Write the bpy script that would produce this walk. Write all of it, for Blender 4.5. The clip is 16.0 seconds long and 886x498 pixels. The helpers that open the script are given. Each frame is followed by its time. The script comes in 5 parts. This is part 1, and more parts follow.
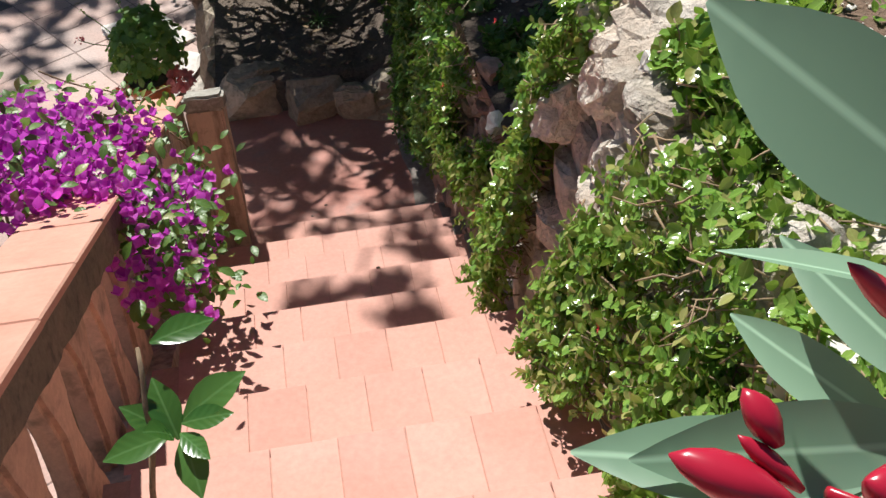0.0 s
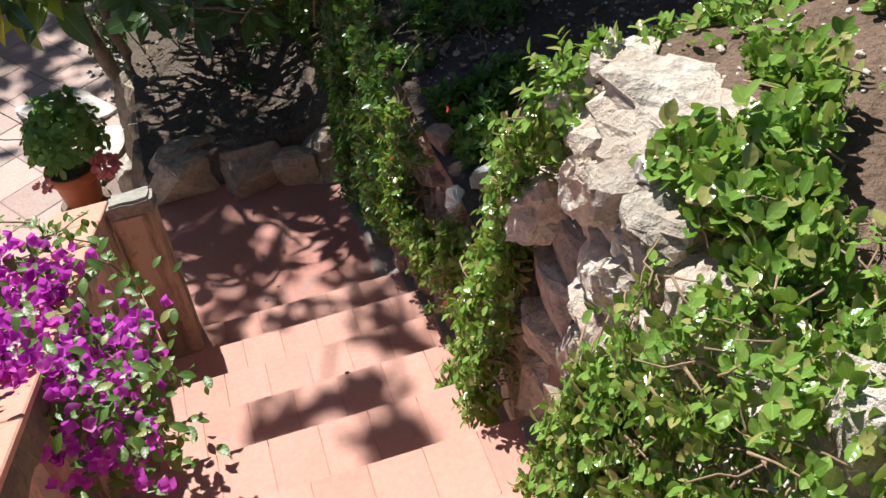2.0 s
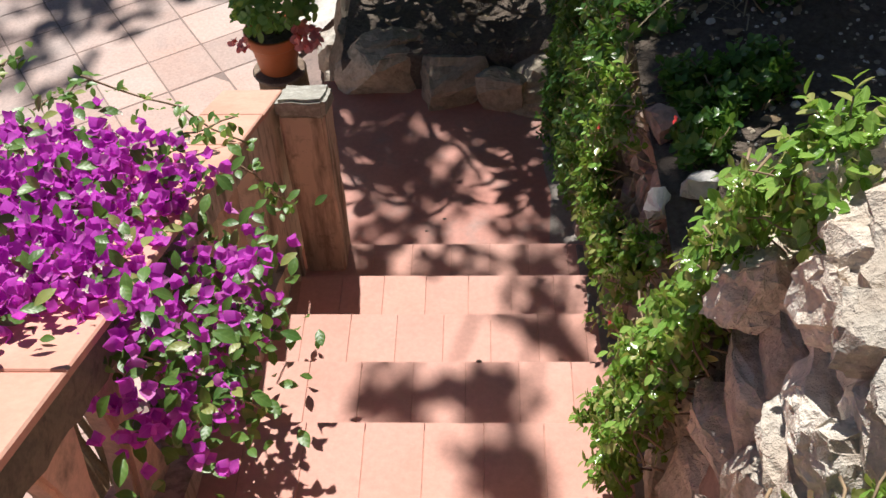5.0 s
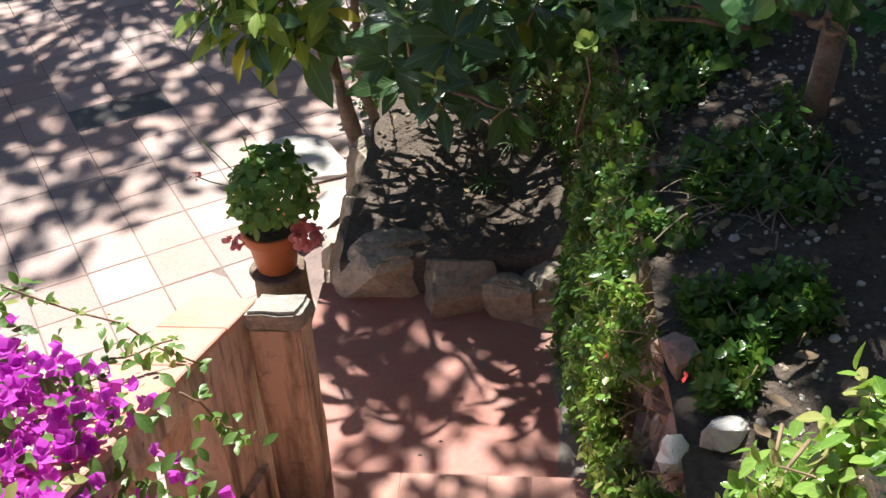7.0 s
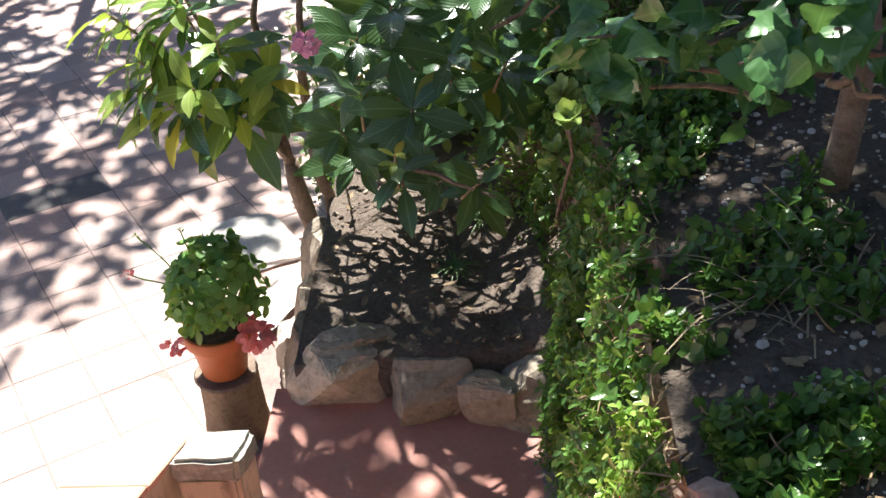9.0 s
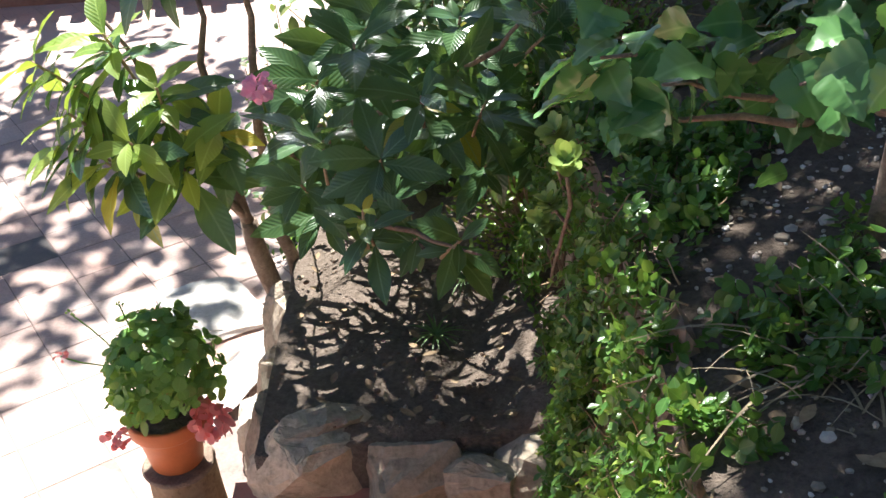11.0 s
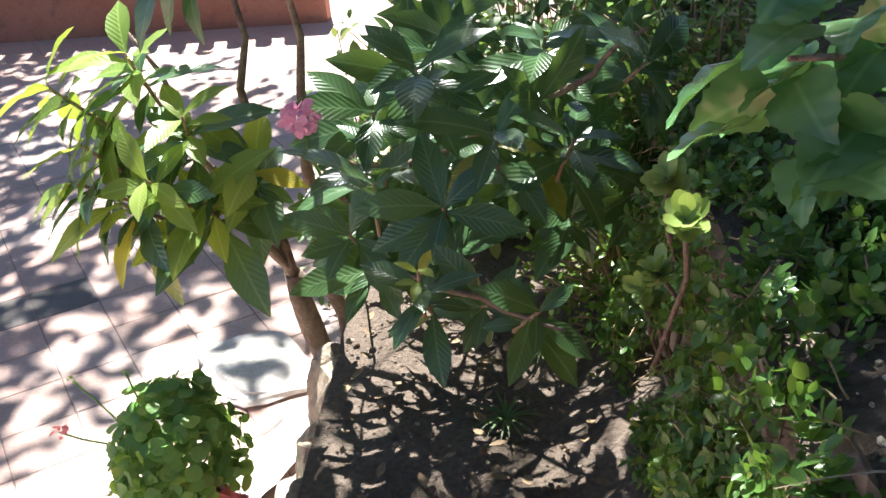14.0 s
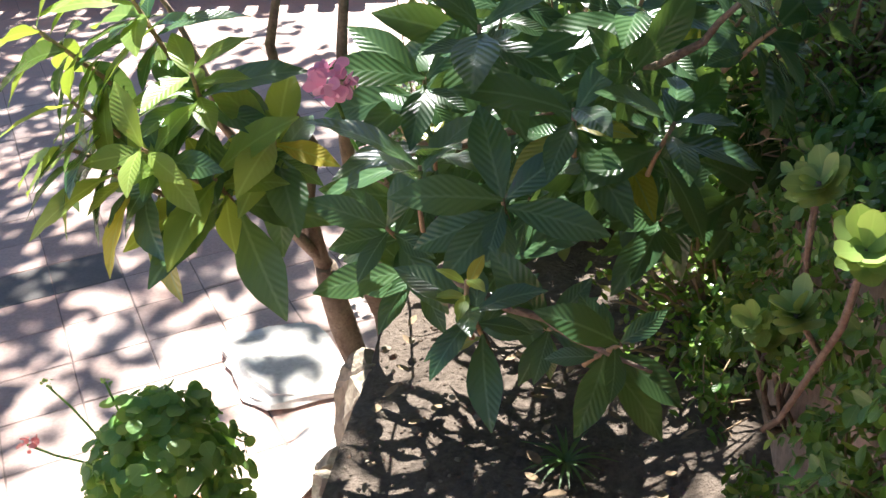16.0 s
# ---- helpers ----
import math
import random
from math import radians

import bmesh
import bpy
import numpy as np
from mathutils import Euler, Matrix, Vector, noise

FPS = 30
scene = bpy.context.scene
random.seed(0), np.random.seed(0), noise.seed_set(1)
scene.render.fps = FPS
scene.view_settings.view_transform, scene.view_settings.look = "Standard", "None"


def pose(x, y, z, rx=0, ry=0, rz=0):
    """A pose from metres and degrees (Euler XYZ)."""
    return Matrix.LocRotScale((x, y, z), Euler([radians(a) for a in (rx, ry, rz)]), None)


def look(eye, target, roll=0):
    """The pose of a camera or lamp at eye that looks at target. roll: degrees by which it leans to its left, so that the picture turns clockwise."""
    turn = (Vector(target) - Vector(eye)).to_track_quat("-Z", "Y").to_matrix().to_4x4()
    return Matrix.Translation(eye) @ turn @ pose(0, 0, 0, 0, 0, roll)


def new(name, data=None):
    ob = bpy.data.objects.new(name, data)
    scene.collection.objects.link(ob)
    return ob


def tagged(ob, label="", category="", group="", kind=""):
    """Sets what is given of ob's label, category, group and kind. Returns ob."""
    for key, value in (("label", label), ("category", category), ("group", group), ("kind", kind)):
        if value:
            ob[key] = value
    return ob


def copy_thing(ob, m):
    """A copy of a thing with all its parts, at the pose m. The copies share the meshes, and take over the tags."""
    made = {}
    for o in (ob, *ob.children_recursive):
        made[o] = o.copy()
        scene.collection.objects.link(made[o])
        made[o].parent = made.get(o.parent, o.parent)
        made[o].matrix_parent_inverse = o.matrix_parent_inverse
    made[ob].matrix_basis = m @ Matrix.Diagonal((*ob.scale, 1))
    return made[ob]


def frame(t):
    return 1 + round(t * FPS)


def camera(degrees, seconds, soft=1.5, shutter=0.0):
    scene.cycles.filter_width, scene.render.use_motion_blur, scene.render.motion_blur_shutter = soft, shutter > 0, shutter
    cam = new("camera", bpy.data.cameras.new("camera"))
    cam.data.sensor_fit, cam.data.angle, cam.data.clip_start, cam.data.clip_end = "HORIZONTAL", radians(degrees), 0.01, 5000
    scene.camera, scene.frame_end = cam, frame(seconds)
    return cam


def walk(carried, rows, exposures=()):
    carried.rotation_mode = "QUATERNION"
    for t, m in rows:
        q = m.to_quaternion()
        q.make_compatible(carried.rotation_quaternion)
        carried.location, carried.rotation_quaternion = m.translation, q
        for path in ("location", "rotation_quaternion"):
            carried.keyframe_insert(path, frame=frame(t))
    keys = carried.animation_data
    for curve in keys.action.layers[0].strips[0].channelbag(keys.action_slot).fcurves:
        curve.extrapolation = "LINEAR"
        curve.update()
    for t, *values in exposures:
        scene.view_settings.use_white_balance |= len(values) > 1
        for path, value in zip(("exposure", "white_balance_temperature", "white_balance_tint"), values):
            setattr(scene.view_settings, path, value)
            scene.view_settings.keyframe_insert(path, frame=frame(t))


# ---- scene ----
cam = camera(46.8, 16.0)
PATH = [
    (0, (0.073, -3.89, 3.119), (0.285, -2.413, 1.787), -2.8),
    (0.5, (0.062, -3.791, 3.113), (0.274, -2.328, 1.766), -5.3),
    (1, (0.051, -3.659, 3.095), (0.25, -2.22, 1.721), -5.8),
    (1.5, (0.102, -3.539, 3.1), (0.443, -2.079, 1.776), -7.3),
    (2, (0.127, -3.461, 3.112), (0.427, -2.0, 1.779), -7.8),
    (2.5, (0.16, -3.393, 3.105), (0.282, -1.893, 1.787), -11.3),
    (3, (0.229, -3.266, 3.076), (0.243, -1.875, 1.64), -5.2),
    (5.3, (0.25, -2.9, 2.93), (0.159, -1.47, 1.419), -2.87),
    (5.5, (0.258, -2.851, 2.913), (0.174, -1.418, 1.52), -2.7),
    (6, (0.278, -2.727, 2.851), (0.166, -1.191, 1.576), -1.9),
    (6.5, (0.328, -2.633, 2.791), (0.119, -1.083, 1.544), -1.8),
    (7, (0.347, -2.597, 2.772), (0.198, -0.987, 1.595), -2.3),
    (7.5, (0.31, -2.535, 2.735), (0.201, -0.862, 1.644), -0.8),
    (8, (0.293, -2.41, 2.693), (0.249, -0.733, 1.604), -2.8),
    (10.3, (0.34, -1.823, 2.482), (0.201, -0.15, 1.394), -4.2),
    (10.5, (0.33, -1.797, 2.463), (0.222, -0.098, 1.413), -4.0),
    (11, (0.291, -1.684, 2.397), (0.26, 0.041, 1.385), -4.4),
    (11.5, (0.275, -1.623, 2.368), (0.293, 0.07, 1.304), -6.3),
    (12, (0.255, -1.565, 2.368), (0.331, 0.146, 1.335), -5.2),
    (12.5, (0.265, -1.463, 2.333), (0.266, 0.287, 1.366), -4.9),
    (13, (0.303, -1.315, 2.266), (0.164, 0.412, 1.267), -5.4),
    (13.5, (0.333, -1.208, 2.226), (0.123, 0.49, 1.191), -5.8),
    (14, (0.298, -1.106, 2.148), (0.117, 0.654, 1.215), -5.2),
    (14.5, (0.254, -0.968, 2.116), (0.1, 0.777, 1.151), -5.1),
    (15, (0.255, -0.851, 2.066), (0.126, 0.873, 1.061), -5.6),
    (15.5, (0.251, -0.691, 1.975), (0.017, 1.047, 1.014), -4.0),
    (16, (0.258, -0.588, 1.928), (-0.043, 1.141, 0.97), -3.9),
]
EXPOSURES = [(0.0, 0.3), (0.5, 0.3), (3.0, 0.55), (5.5, 0.4), (6.0, 0.6), (7.0, 0.95), (8.0, 1.35), (11.0, 1.82), (12.5, 2.05), (13.0, 2.15), (14.0, 1.95), (16.0, 1.95)]
walk(cam, [(t, look(eye, target, roll)) for t, eye, target, roll in PATH], EXPOSURES)

# ---- light ----
SUN = Vector((-0.14, 0.66, 1.0)).normalized()
elev, azim = math.asin(SUN.z), math.atan2(SUN.x, SUN.y)
world = bpy.data.worlds.new("sky")
scene.world = world
world.use_nodes = True
wn = world.node_tree.nodes
sky = wn.new("ShaderNodeTexSky")
sky.sky_type, sky.sun_disc, sky.sun_elevation, sky.sun_rotation = "NISHITA", False, elev, azim
sky.air_density, sky.dust_density, sky.ozone_density = 0.6, 0.3, 1.0
world.node_tree.links.new(sky.outputs[0], wn["Background"].inputs[0])
wn["Background"].inputs[1].default_value = 0.05
sun = new("sun", bpy.data.lights.new("sun", "SUN"))
sun.data.energy, sun.data.angle, sun.data.color = 5.0, radians(0.53), (1.0, 0.97, 0.93)
sun.matrix_world = look(SUN * 20, (0, 0, 0))


# ---- materials ----
def base_nodes(name):
    m = bpy.data.materials.new(name)
    m.use_nodes = True
    n, l = m.node_tree.nodes, m.node_tree.links
    return m, n, l, n["Principled BSDF"]


def mixer(n, l, fac, a, b, blend="MIX"):
    x = n.new("ShaderNodeMix")
    x.data_type, x.blend_type = "RGBA", blend
    for sock, v in ((0, fac), (6, a), (7, b)):
        if hasattr(v, "is_linked") or hasattr(v, "links"):
            l.new(v, x.inputs[sock])
        elif sock == 0:
            x.inputs[0].default_value = v
        else:
            x.inputs[sock].default_value = (*v, 1)
    return x.outputs[2]


def noise_fac(n, l, vec, scale, lo, hi, detail=4.0, rough=0.6):
    t = n.new("ShaderNodeTexNoise")
    t.inputs["Scale"].default_value, t.inputs["Detail"].default_value, t.inputs["Roughness"].default_value = scale, detail, rough
    l.new(vec, t.inputs["Vector"])
    r = n.new("ShaderNodeMapRange")
    r.inputs[1].default_value, r.inputs[2].default_value = lo, hi
    l.new(t.outputs[0], r.inputs[0])
    return r.outputs[0], t.outputs[0]


def mineral(name, a, b, dirt, scale=3.0, fine=40.0, rough=0.8, bump=0.3, vary=0.12, dirt_amount=0.6, spec=0.3, dist=0.004):
    """Stone, clay, plaster, soil: two colours in clouds, stains, fine grain and relief, and a shade of its own for each piece."""
    m, n, l, p = base_nodes(name)
    pos = n.new("ShaderNodeNewGeometry").outputs["Position"]
    f1, _ = noise_fac(n, l, pos, scale, 0.35, 0.65)
    col = mixer(n, l, f1, a, b)
    f2, _ = noise_fac(n, l, pos, scale * 4.3, 0.52, 0.72, 6)
    k = n.new("ShaderNodeMath")
    k.operation = "MULTIPLY"
    l.new(f2, k.inputs[0])
    k.inputs[1].default_value = dirt_amount
    col = mixer(n, l, k.outputs[0], col, dirt)
    f3, raw = noise_fac(n, l, pos, fine, 0.3, 0.7, 5, 0.7)
    g = n.new("ShaderNodeMapRange")
    g.inputs[3].default_value, g.inputs[4].default_value = 1 - vary * 1.3, 1 + vary
    l.new(f3, g.inputs[0])
    o = n.new("ShaderNodeObjectInfo")
    g2 = n.new("ShaderNodeMapRange")
    g2.inputs[3].default_value, g2.inputs[4].default_value = 1 - vary, 1 + vary
    l.new(o.outputs["Random"], g2.inputs[0])
    mm = n.new("ShaderNodeMath")
    mm.operation = "MULTIPLY"
    l.new(g.outputs[0], mm.inputs[0])
    l.new(g2.outputs[0], mm.inputs[1])
    v = n.new("ShaderNodeVectorMath")
    v.operation = "SCALE"
    l.new(col, v.inputs[0])
    l.new(mm.outputs[0], v.inputs["Scale"])
    l.new(v.outputs[0], p.inputs["Base Color"])
    p.inputs["Roughness"].default_value = rough
    p.inputs["Specular IOR Level"].default_value = spec
    bp = n.new("ShaderNodeBump")
    bp.inputs["Strength"].default_value, bp.inputs["Distance"].default_value = bump, dist
    l.new(raw, bp.inputs["Height"])
    l.new(bp.outputs[0], p.inputs["Normal"])
    return m


def streaked(name, a, b, stain, amount=0.9):
    """Plaster with dark runs: clouds drawn out along the height, blotches, and grain."""
    m, n, l, p = base_nodes(name)
    pos = n.new("ShaderNodeNewGeometry").outputs["Position"]
    mp = n.new("ShaderNodeMapping")
    mp.inputs["Scale"].default_value = (1.0, 1.0, 0.16)
    l.new(pos, mp.inputs[0])
    f1, _ = noise_fac(n, l, pos, 4.0, 0.35, 0.65)
    col = mixer(n, l, f1, a, b)
    f2, _ = noise_fac(n, l, mp.outputs[0], 17.0, 0.47, 0.66, 5)
    k = n.new("ShaderNodeMath")
    k.operation = "MULTIPLY"
    l.new(f2, k.inputs[0])
    k.inputs[1].default_value = amount
    col = mixer(n, l, k.outputs[0], col, stain)
    f3, _ = noise_fac(n, l, pos, 26.0, 0.55, 0.75, 6)
    k2 = n.new("ShaderNodeMath")
    k2.operation = "MULTIPLY"
    l.new(f3, k2.inputs[0])
    k2.inputs[1].default_value = 0.6
    col = mixer(n, l, k2.outputs[0], col, tuple(c * 0.7 for c in stain))
    l.new(col, p.inputs["Base Color"])
    p.inputs["Roughness"].default_value = 0.92
    p.inputs["Specular IOR Level"].default_value = 0.25
    _, raw = noise_fac(n, l, pos, 55.0, 0.3, 0.7, 6, 0.7)
    bp = n.new("ShaderNodeBump")
    bp.inputs["Strength"].default_value, bp.inputs["Distance"].default_value = 0.6, 0.006
    l.new(raw, bp.inputs["Height"])
    l.new(bp.outputs[0], p.inputs["Normal"])
    return m


def leafy(name, a, b, back, gloss=0.4, thin=0.35, veins=8.0, odd=None, rib=0.35, spec=0.5, relief=0.08):
    """A leaf: shade by leaf, pale midrib and side veins from its own UV, light coming through."""
    m, n, l, p = base_nodes(name)
    isl = n.new("ShaderNodeNewGeometry").outputs["Random Per Island"]
    col = mixer(n, l, isl, a, b)
    if odd:
        st = n.new("ShaderNodeMath")
        st.operation = "GREATER_THAN"
        l.new(isl, st.inputs[0])
        st.inputs[1].default_value = 1 - odd[1]
        col = mixer(n, l, st.outputs[0], col, odd[0])
    uv = n.new("ShaderNodeUVMap")
    sep = n.new("ShaderNodeSeparateXYZ")
    l.new(uv.outputs[0], sep.inputs[0])
    ax = n.new("ShaderNodeMath")
    ax.operation = "SUBTRACT"
    l.new(sep.outputs[0], ax.inputs[0])
    ax.inputs[1].default_value = 0.5
    ab = n.new("ShaderNodeMath")
    ab.operation = "ABSOLUTE"
    l.new(ax.outputs[0], ab.inputs[0])
    mr = n.new("ShaderNodeMapRange")
    mr.inputs[1].default_value, mr.inputs[2].default_value = 0.012, 0.05
    mr.inputs[3].default_value, mr.inputs[4].default_value = rib, 0.0
    l.new(ab.outputs[0], mr.inputs[0])
    col = mixer(n, l, mr.outputs[0], col, tuple(min(1, c * 1.6 + 0.06) for c in b))
    # side veins run outwards and towards the tip
    s1 = n.new("ShaderNodeMath")
    s1.operation = "MULTIPLY_ADD"
    l.new(ab.outputs[0], s1.inputs[0])
    s1.inputs[1].default_value = -0.55
    l.new(sep.outputs[1], s1.inputs[2])
    s2 = n.new("ShaderNodeMath")
    s2.operation = "MULTIPLY"
    l.new(s1.outputs[0], s2.inputs[0])
    s2.inputs[1].default_value = veins * 2 * math.pi
    s3 = n.new("ShaderNodeMath")
    s3.operation = "SINE"
    l.new(s2.outputs[0], s3.inputs[0])
    bp = n.new("ShaderNodeBump")
    bp.inputs["Strength"].default_value, bp.inputs["Distance"].default_value = relief, 0.002
    l.new(s3.outputs[0], bp.inputs["Height"])
    l.new(bp.outputs[0], p.inputs["Normal"])
    l.new(col, p.inputs["Base Color"])
    p.inputs["Roughness"].default_value = gloss
    p.inputs["Specular IOR Level"].default_value = spec
    tr = n.new("ShaderNodeBsdfTranslucent")
    tc = mixer(n, l, 0.55, col, back)
    l.new(tc, tr.inputs[0])
    mx = n.new("ShaderNodeMixShader")
    mx.inputs[0].default_value = thin
    l.new(p.outputs[0], mx.inputs[1])
    l.new(tr.outputs[0], mx.inputs[2])
    l.new(mx.outputs[0], n["Material Output"].inputs[0])
    return m


CLAY = mineral("terracotta_tile", (0.60, 0.315, 0.245), (0.66, 0.37, 0.30), (0.50, 0.28, 0.225), 2.2, 60, 0.75, 0.15, 0.07, 0.35)
GROUT = mineral("pink_mortar", (0.56, 0.33, 0.25), (0.50, 0.29, 0.22), (0.40, 0.24, 0.18), 5, 80, 0.9, 0.3)
LANDING = mineral("red_cement", (0.45, 0.20, 0.155), (0.50, 0.26, 0.21), (0.34, 0.25, 0.22), 1.7, 45, 0.7, 0.2, 0.08, 0.6)
CEMENT = mineral("grey_cement", (0.36, 0.32, 0.28), (0.28, 0.25, 0.22), (0.12, 0.11, 0.10), 6, 70, 0.9, 0.5)
PLASTER = mineral("salmon_plaster", (0.64, 0.43, 0.32), (0.55, 0.38, 0.28), (0.20, 0.16, 0.12), 3.2, 50, 0.9, 0.5, 0.12, 0.8)
STAINED = streaked("streaked_plaster", (0.68, 0.52, 0.41), (0.60, 0.47, 0.37), (0.17, 0.125, 0.09), 0.85)
LICHEN = mineral("lichened_cement", (0.44, 0.42, 0.36), (0.30, 0.28, 0.24), (0.60, 0.58, 0.52), 9, 90, 0.95, 0.7, 0.16, 0.9)
EDGE = mineral("blackened_cement", (0.17, 0.15, 0.11), (0.26, 0.21, 0.15), (0.06, 0.055, 0.04), 7, 80, 0.95, 0.7, 0.15)
RAILTILE = mineral("rail_clay_tile", (0.57, 0.29, 0.21), (0.63, 0.36, 0.27), (0.44, 0.24, 0.18), 3.0, 60, 0.75, 0.15, 0.06, 0.4)
ROCK = mineral("limestone", (0.70, 0.65, 0.57), (0.62, 0.52, 0.42), (0.42, 0.33, 0.26), 6, 30, 0.95, 1.0, 0.22, 0.6, dist=0.02)
ROCKPINK = mineral("pinkish_stone", (0.47, 0.33, 0.26), (0.38, 0.29, 0.24), (0.20, 0.17, 0.14), 6, 40, 0.9, 0.8, 0.18, 0.7, dist=0.008)
ROCKGREY = mineral("bed_stone", (0.36, 0.31, 0.24), (0.44, 0.37, 0.28), (0.16, 0.15, 0.11), 6, 40, 0.9, 0.8, 0.2, 0.7, dist=0.008)
ROCKWHITE = mineral("white_stone", (0.78, 0.75, 0.70), (0.66, 0.62, 0.56), (0.45, 0.40, 0.35), 6, 50, 0.9, 0.6, 0.1, 0.5)
SOIL = mineral("brown_soil", (0.20, 0.135, 0.095), (0.27, 0.19, 0.14), (0.12, 0.085, 0.06), 4, 55, 1.0, 1.0, 0.25, 0.6, dist=0.02)
# greyer soil tone for the shaded beds, their shade put into the colour
SOILDARK = mineral("shade_toned_soil", (0.19, 0.148, 0.115), (0.25, 0.20, 0.16), (0.10, 0.078, 0.06), 5, 55, 1.0, 1.0, 0.25, 0.6, dist=0.02)
PATIO = mineral("patio_tile", (0.55, 0.37, 0.31), (0.52, 0.42, 0.38), (0.38, 0.31, 0.29), 1.2, 60, 0.75, 0.2, 0.13, 0.5)
PATIODARK = mineral("dark_patio_tile", (0.15, 0.14, 0.13), (0.20, 0.18, 0.165), (0.25, 0.21, 0.19), 3, 60, 0.8, 0.2)
PATIOGROUT = mineral("patio_joint", (0.32, 0.24, 0.21), (0.26, 0.20, 0.18), (0.15, 0.12, 0.11), 5, 60, 0.95, 0.4)
POTCLAY = mineral("pot_plastic_clay", (0.50, 0.15, 0.055), (0.54, 0.18, 0.07), (0.42, 0.15, 0.07), 6, 40, 0.5, 0.08, 0.05, 0.3)
BARK = mineral("bark", (0.22, 0.16, 0.12), (0.33, 0.26, 0.20), (0.10, 0.075, 0.06), 14, 60, 0.95, 1.0, 0.2, 0.7, dist=0.01)
CUTWOOD = mineral("cut_wood", (0.30, 0.20, 0.12), (0.40, 0.29, 0.18), (0.14, 0.09, 0.06), 9, 50, 0.9, 0.6, 0.15)
TWIG = mineral("dry_stem", (0.42, 0.30, 0.18), (0.34, 0.25, 0.16), (0.22, 0.15, 0.10), 10, 60, 0.9, 0.4, 0.2)
STRAW = mineral("straw", (0.52, 0.42, 0.28), (0.42, 0.34, 0.22), (0.28, 0.21, 0.14), 10, 60, 0.9, 0.3, 0.2)
PLANTERW = mineral("white_planter", (0.72, 0.70, 0.68), (0.64, 0.62, 0.60), (0.40, 0.37, 0.34), 4, 50, 0.6, 0.1, 0.05, 0.3)
FARWALL = mineral("far_red_wall", (0.36, 0.15, 0.10), (0.42, 0.20, 0.14), (0.20, 0.10, 0.08), 2, 40, 0.85, 0.3)

G_APT = leafy("succulent_leaf", (0.14, 0.29, 0.045), (0.31, 0.47, 0.10), (0.40, 0.58, 0.06), 0.2, 0.27, 3, ((0.38, 0.38, 0.13), 0.18), 0.25, 0.6)
G_IVY = leafy("wall_plant_leaf", (0.055, 0.15, 0.03), (0.14, 0.28, 0.06), (0.28, 0.46, 0.05), 0.28, 0.32, 4, ((0.22, 0.30, 0.06), 0.10), 0.2)
G_BOUG = leafy("bougainvillea_leaf", (0.07, 0.17, 0.035), (0.15, 0.28, 0.06), (0.3, 0.5, 0.05), 0.4, 0.3, 4, ((0.30, 0.34, 0.10), 0.1), 0.2)
BRACT = leafy("magenta_bract", (0.60, 0.06, 0.58), (0.74, 0.17, 0.72), (0.90, 0.14, 0.85), 0.6, 0.45, 4, ((0.72, 0.26, 0.62), 0.15), 0.15, 0.2)
CREAM = leafy("cream_flower", (0.80, 0.76, 0.62), (0.85, 0.82, 0.70), (0.9, 0.85, 0.6), 0.6, 0.3, 2, None, 0.0)
G_LOQ = leafy("loquat_leaf", (0.04, 0.105, 0.045), (0.09, 0.185, 0.07), (0.27, 0.42, 0.05), 0.24, 0.26, 11, ((0.34, 0.34, 0.05), 0.035), 0.45, 0.9, 0.25)
# paler green for young leaves and for sunlight on the crown's left part
G_LOQY = leafy("sunlit_young_loquat_leaf", (0.17, 0.30, 0.06), (0.32, 0.44, 0.10), (0.55, 0.66, 0.05), 0.4, 0.45, 11, ((0.55, 0.45, 0.06), 0.08), 0.4, 0.5, 0.2)
G_HEART = leafy("heart_leaf", (0.06, 0.17, 0.05), (0.11, 0.25, 0.075), (0.24, 0.44, 0.08), 0.26, 0.16, 5, None, 0.35, 0.7)
G_GER = leafy("geranium_leaf", (0.13, 0.31, 0.08), (0.25, 0.45, 0.13), (0.46, 0.64, 0.09), 0.45, 0.44, 3, ((0.24, 0.36, 0.1), 0.08), 0.15)
PINK = leafy("salmon_petal", (0.84, 0.30, 0.29), (0.88, 0.48, 0.46), (0.9, 0.3, 0.3), 0.6, 0.35, 2, None, 0.0, 0.2)
ROSE = leafy("pink_rose_petal", (0.84, 0.40, 0.58), (0.88, 0.55, 0.70), (0.9, 0.35, 0.55), 0.6, 0.35, 2, None, 0.0, 0.2)
G_OLE = leafy("oleander_leaf", (0.20, 0.35, 0.23), (0.26, 0.42, 0.28), (0.25, 0.45, 0.10), 0.45, 0.2, 34, None, 0.8, 0.6, 0.0)
BUD = leafy("crimson_bud", (0.42, 0.012, 0.03), (0.50, 0.02, 0.05), (0.7, 0.03, 0.05), 0.25, 0.12, 2, None, 0.0)
G_RUB = leafy("pittosporum_leaf", (0.04, 0.125, 0.025), (0.07, 0.18, 0.04), (0.25, 0.45, 0.05), 0.2, 0.18, 6, None, 0.35, 0.6)
G_STRAP = leafy("striped_strap_leaf", (0.10, 0.19, 0.06), (0.15, 0.26, 0.09), (0.4, 0.5, 0.1), 0.4, 0.3, 1, None, 0.5)
G_DARK = leafy("shrub_leaf", (0.035, 0.09, 0.025), (0.10, 0.19, 0.05), (0.30, 0.42, 0.06), 0.4, 0.3, 4, ((0.26, 0.30, 0.10), 0.12), 0.2)
G_AEON = leafy("aeonium_leaf", (0.20, 0.32, 0.08), (0.30, 0.42, 0.12), (0.45, 0.55, 0.08), 0.4, 0.25, 1, None, 0.1)
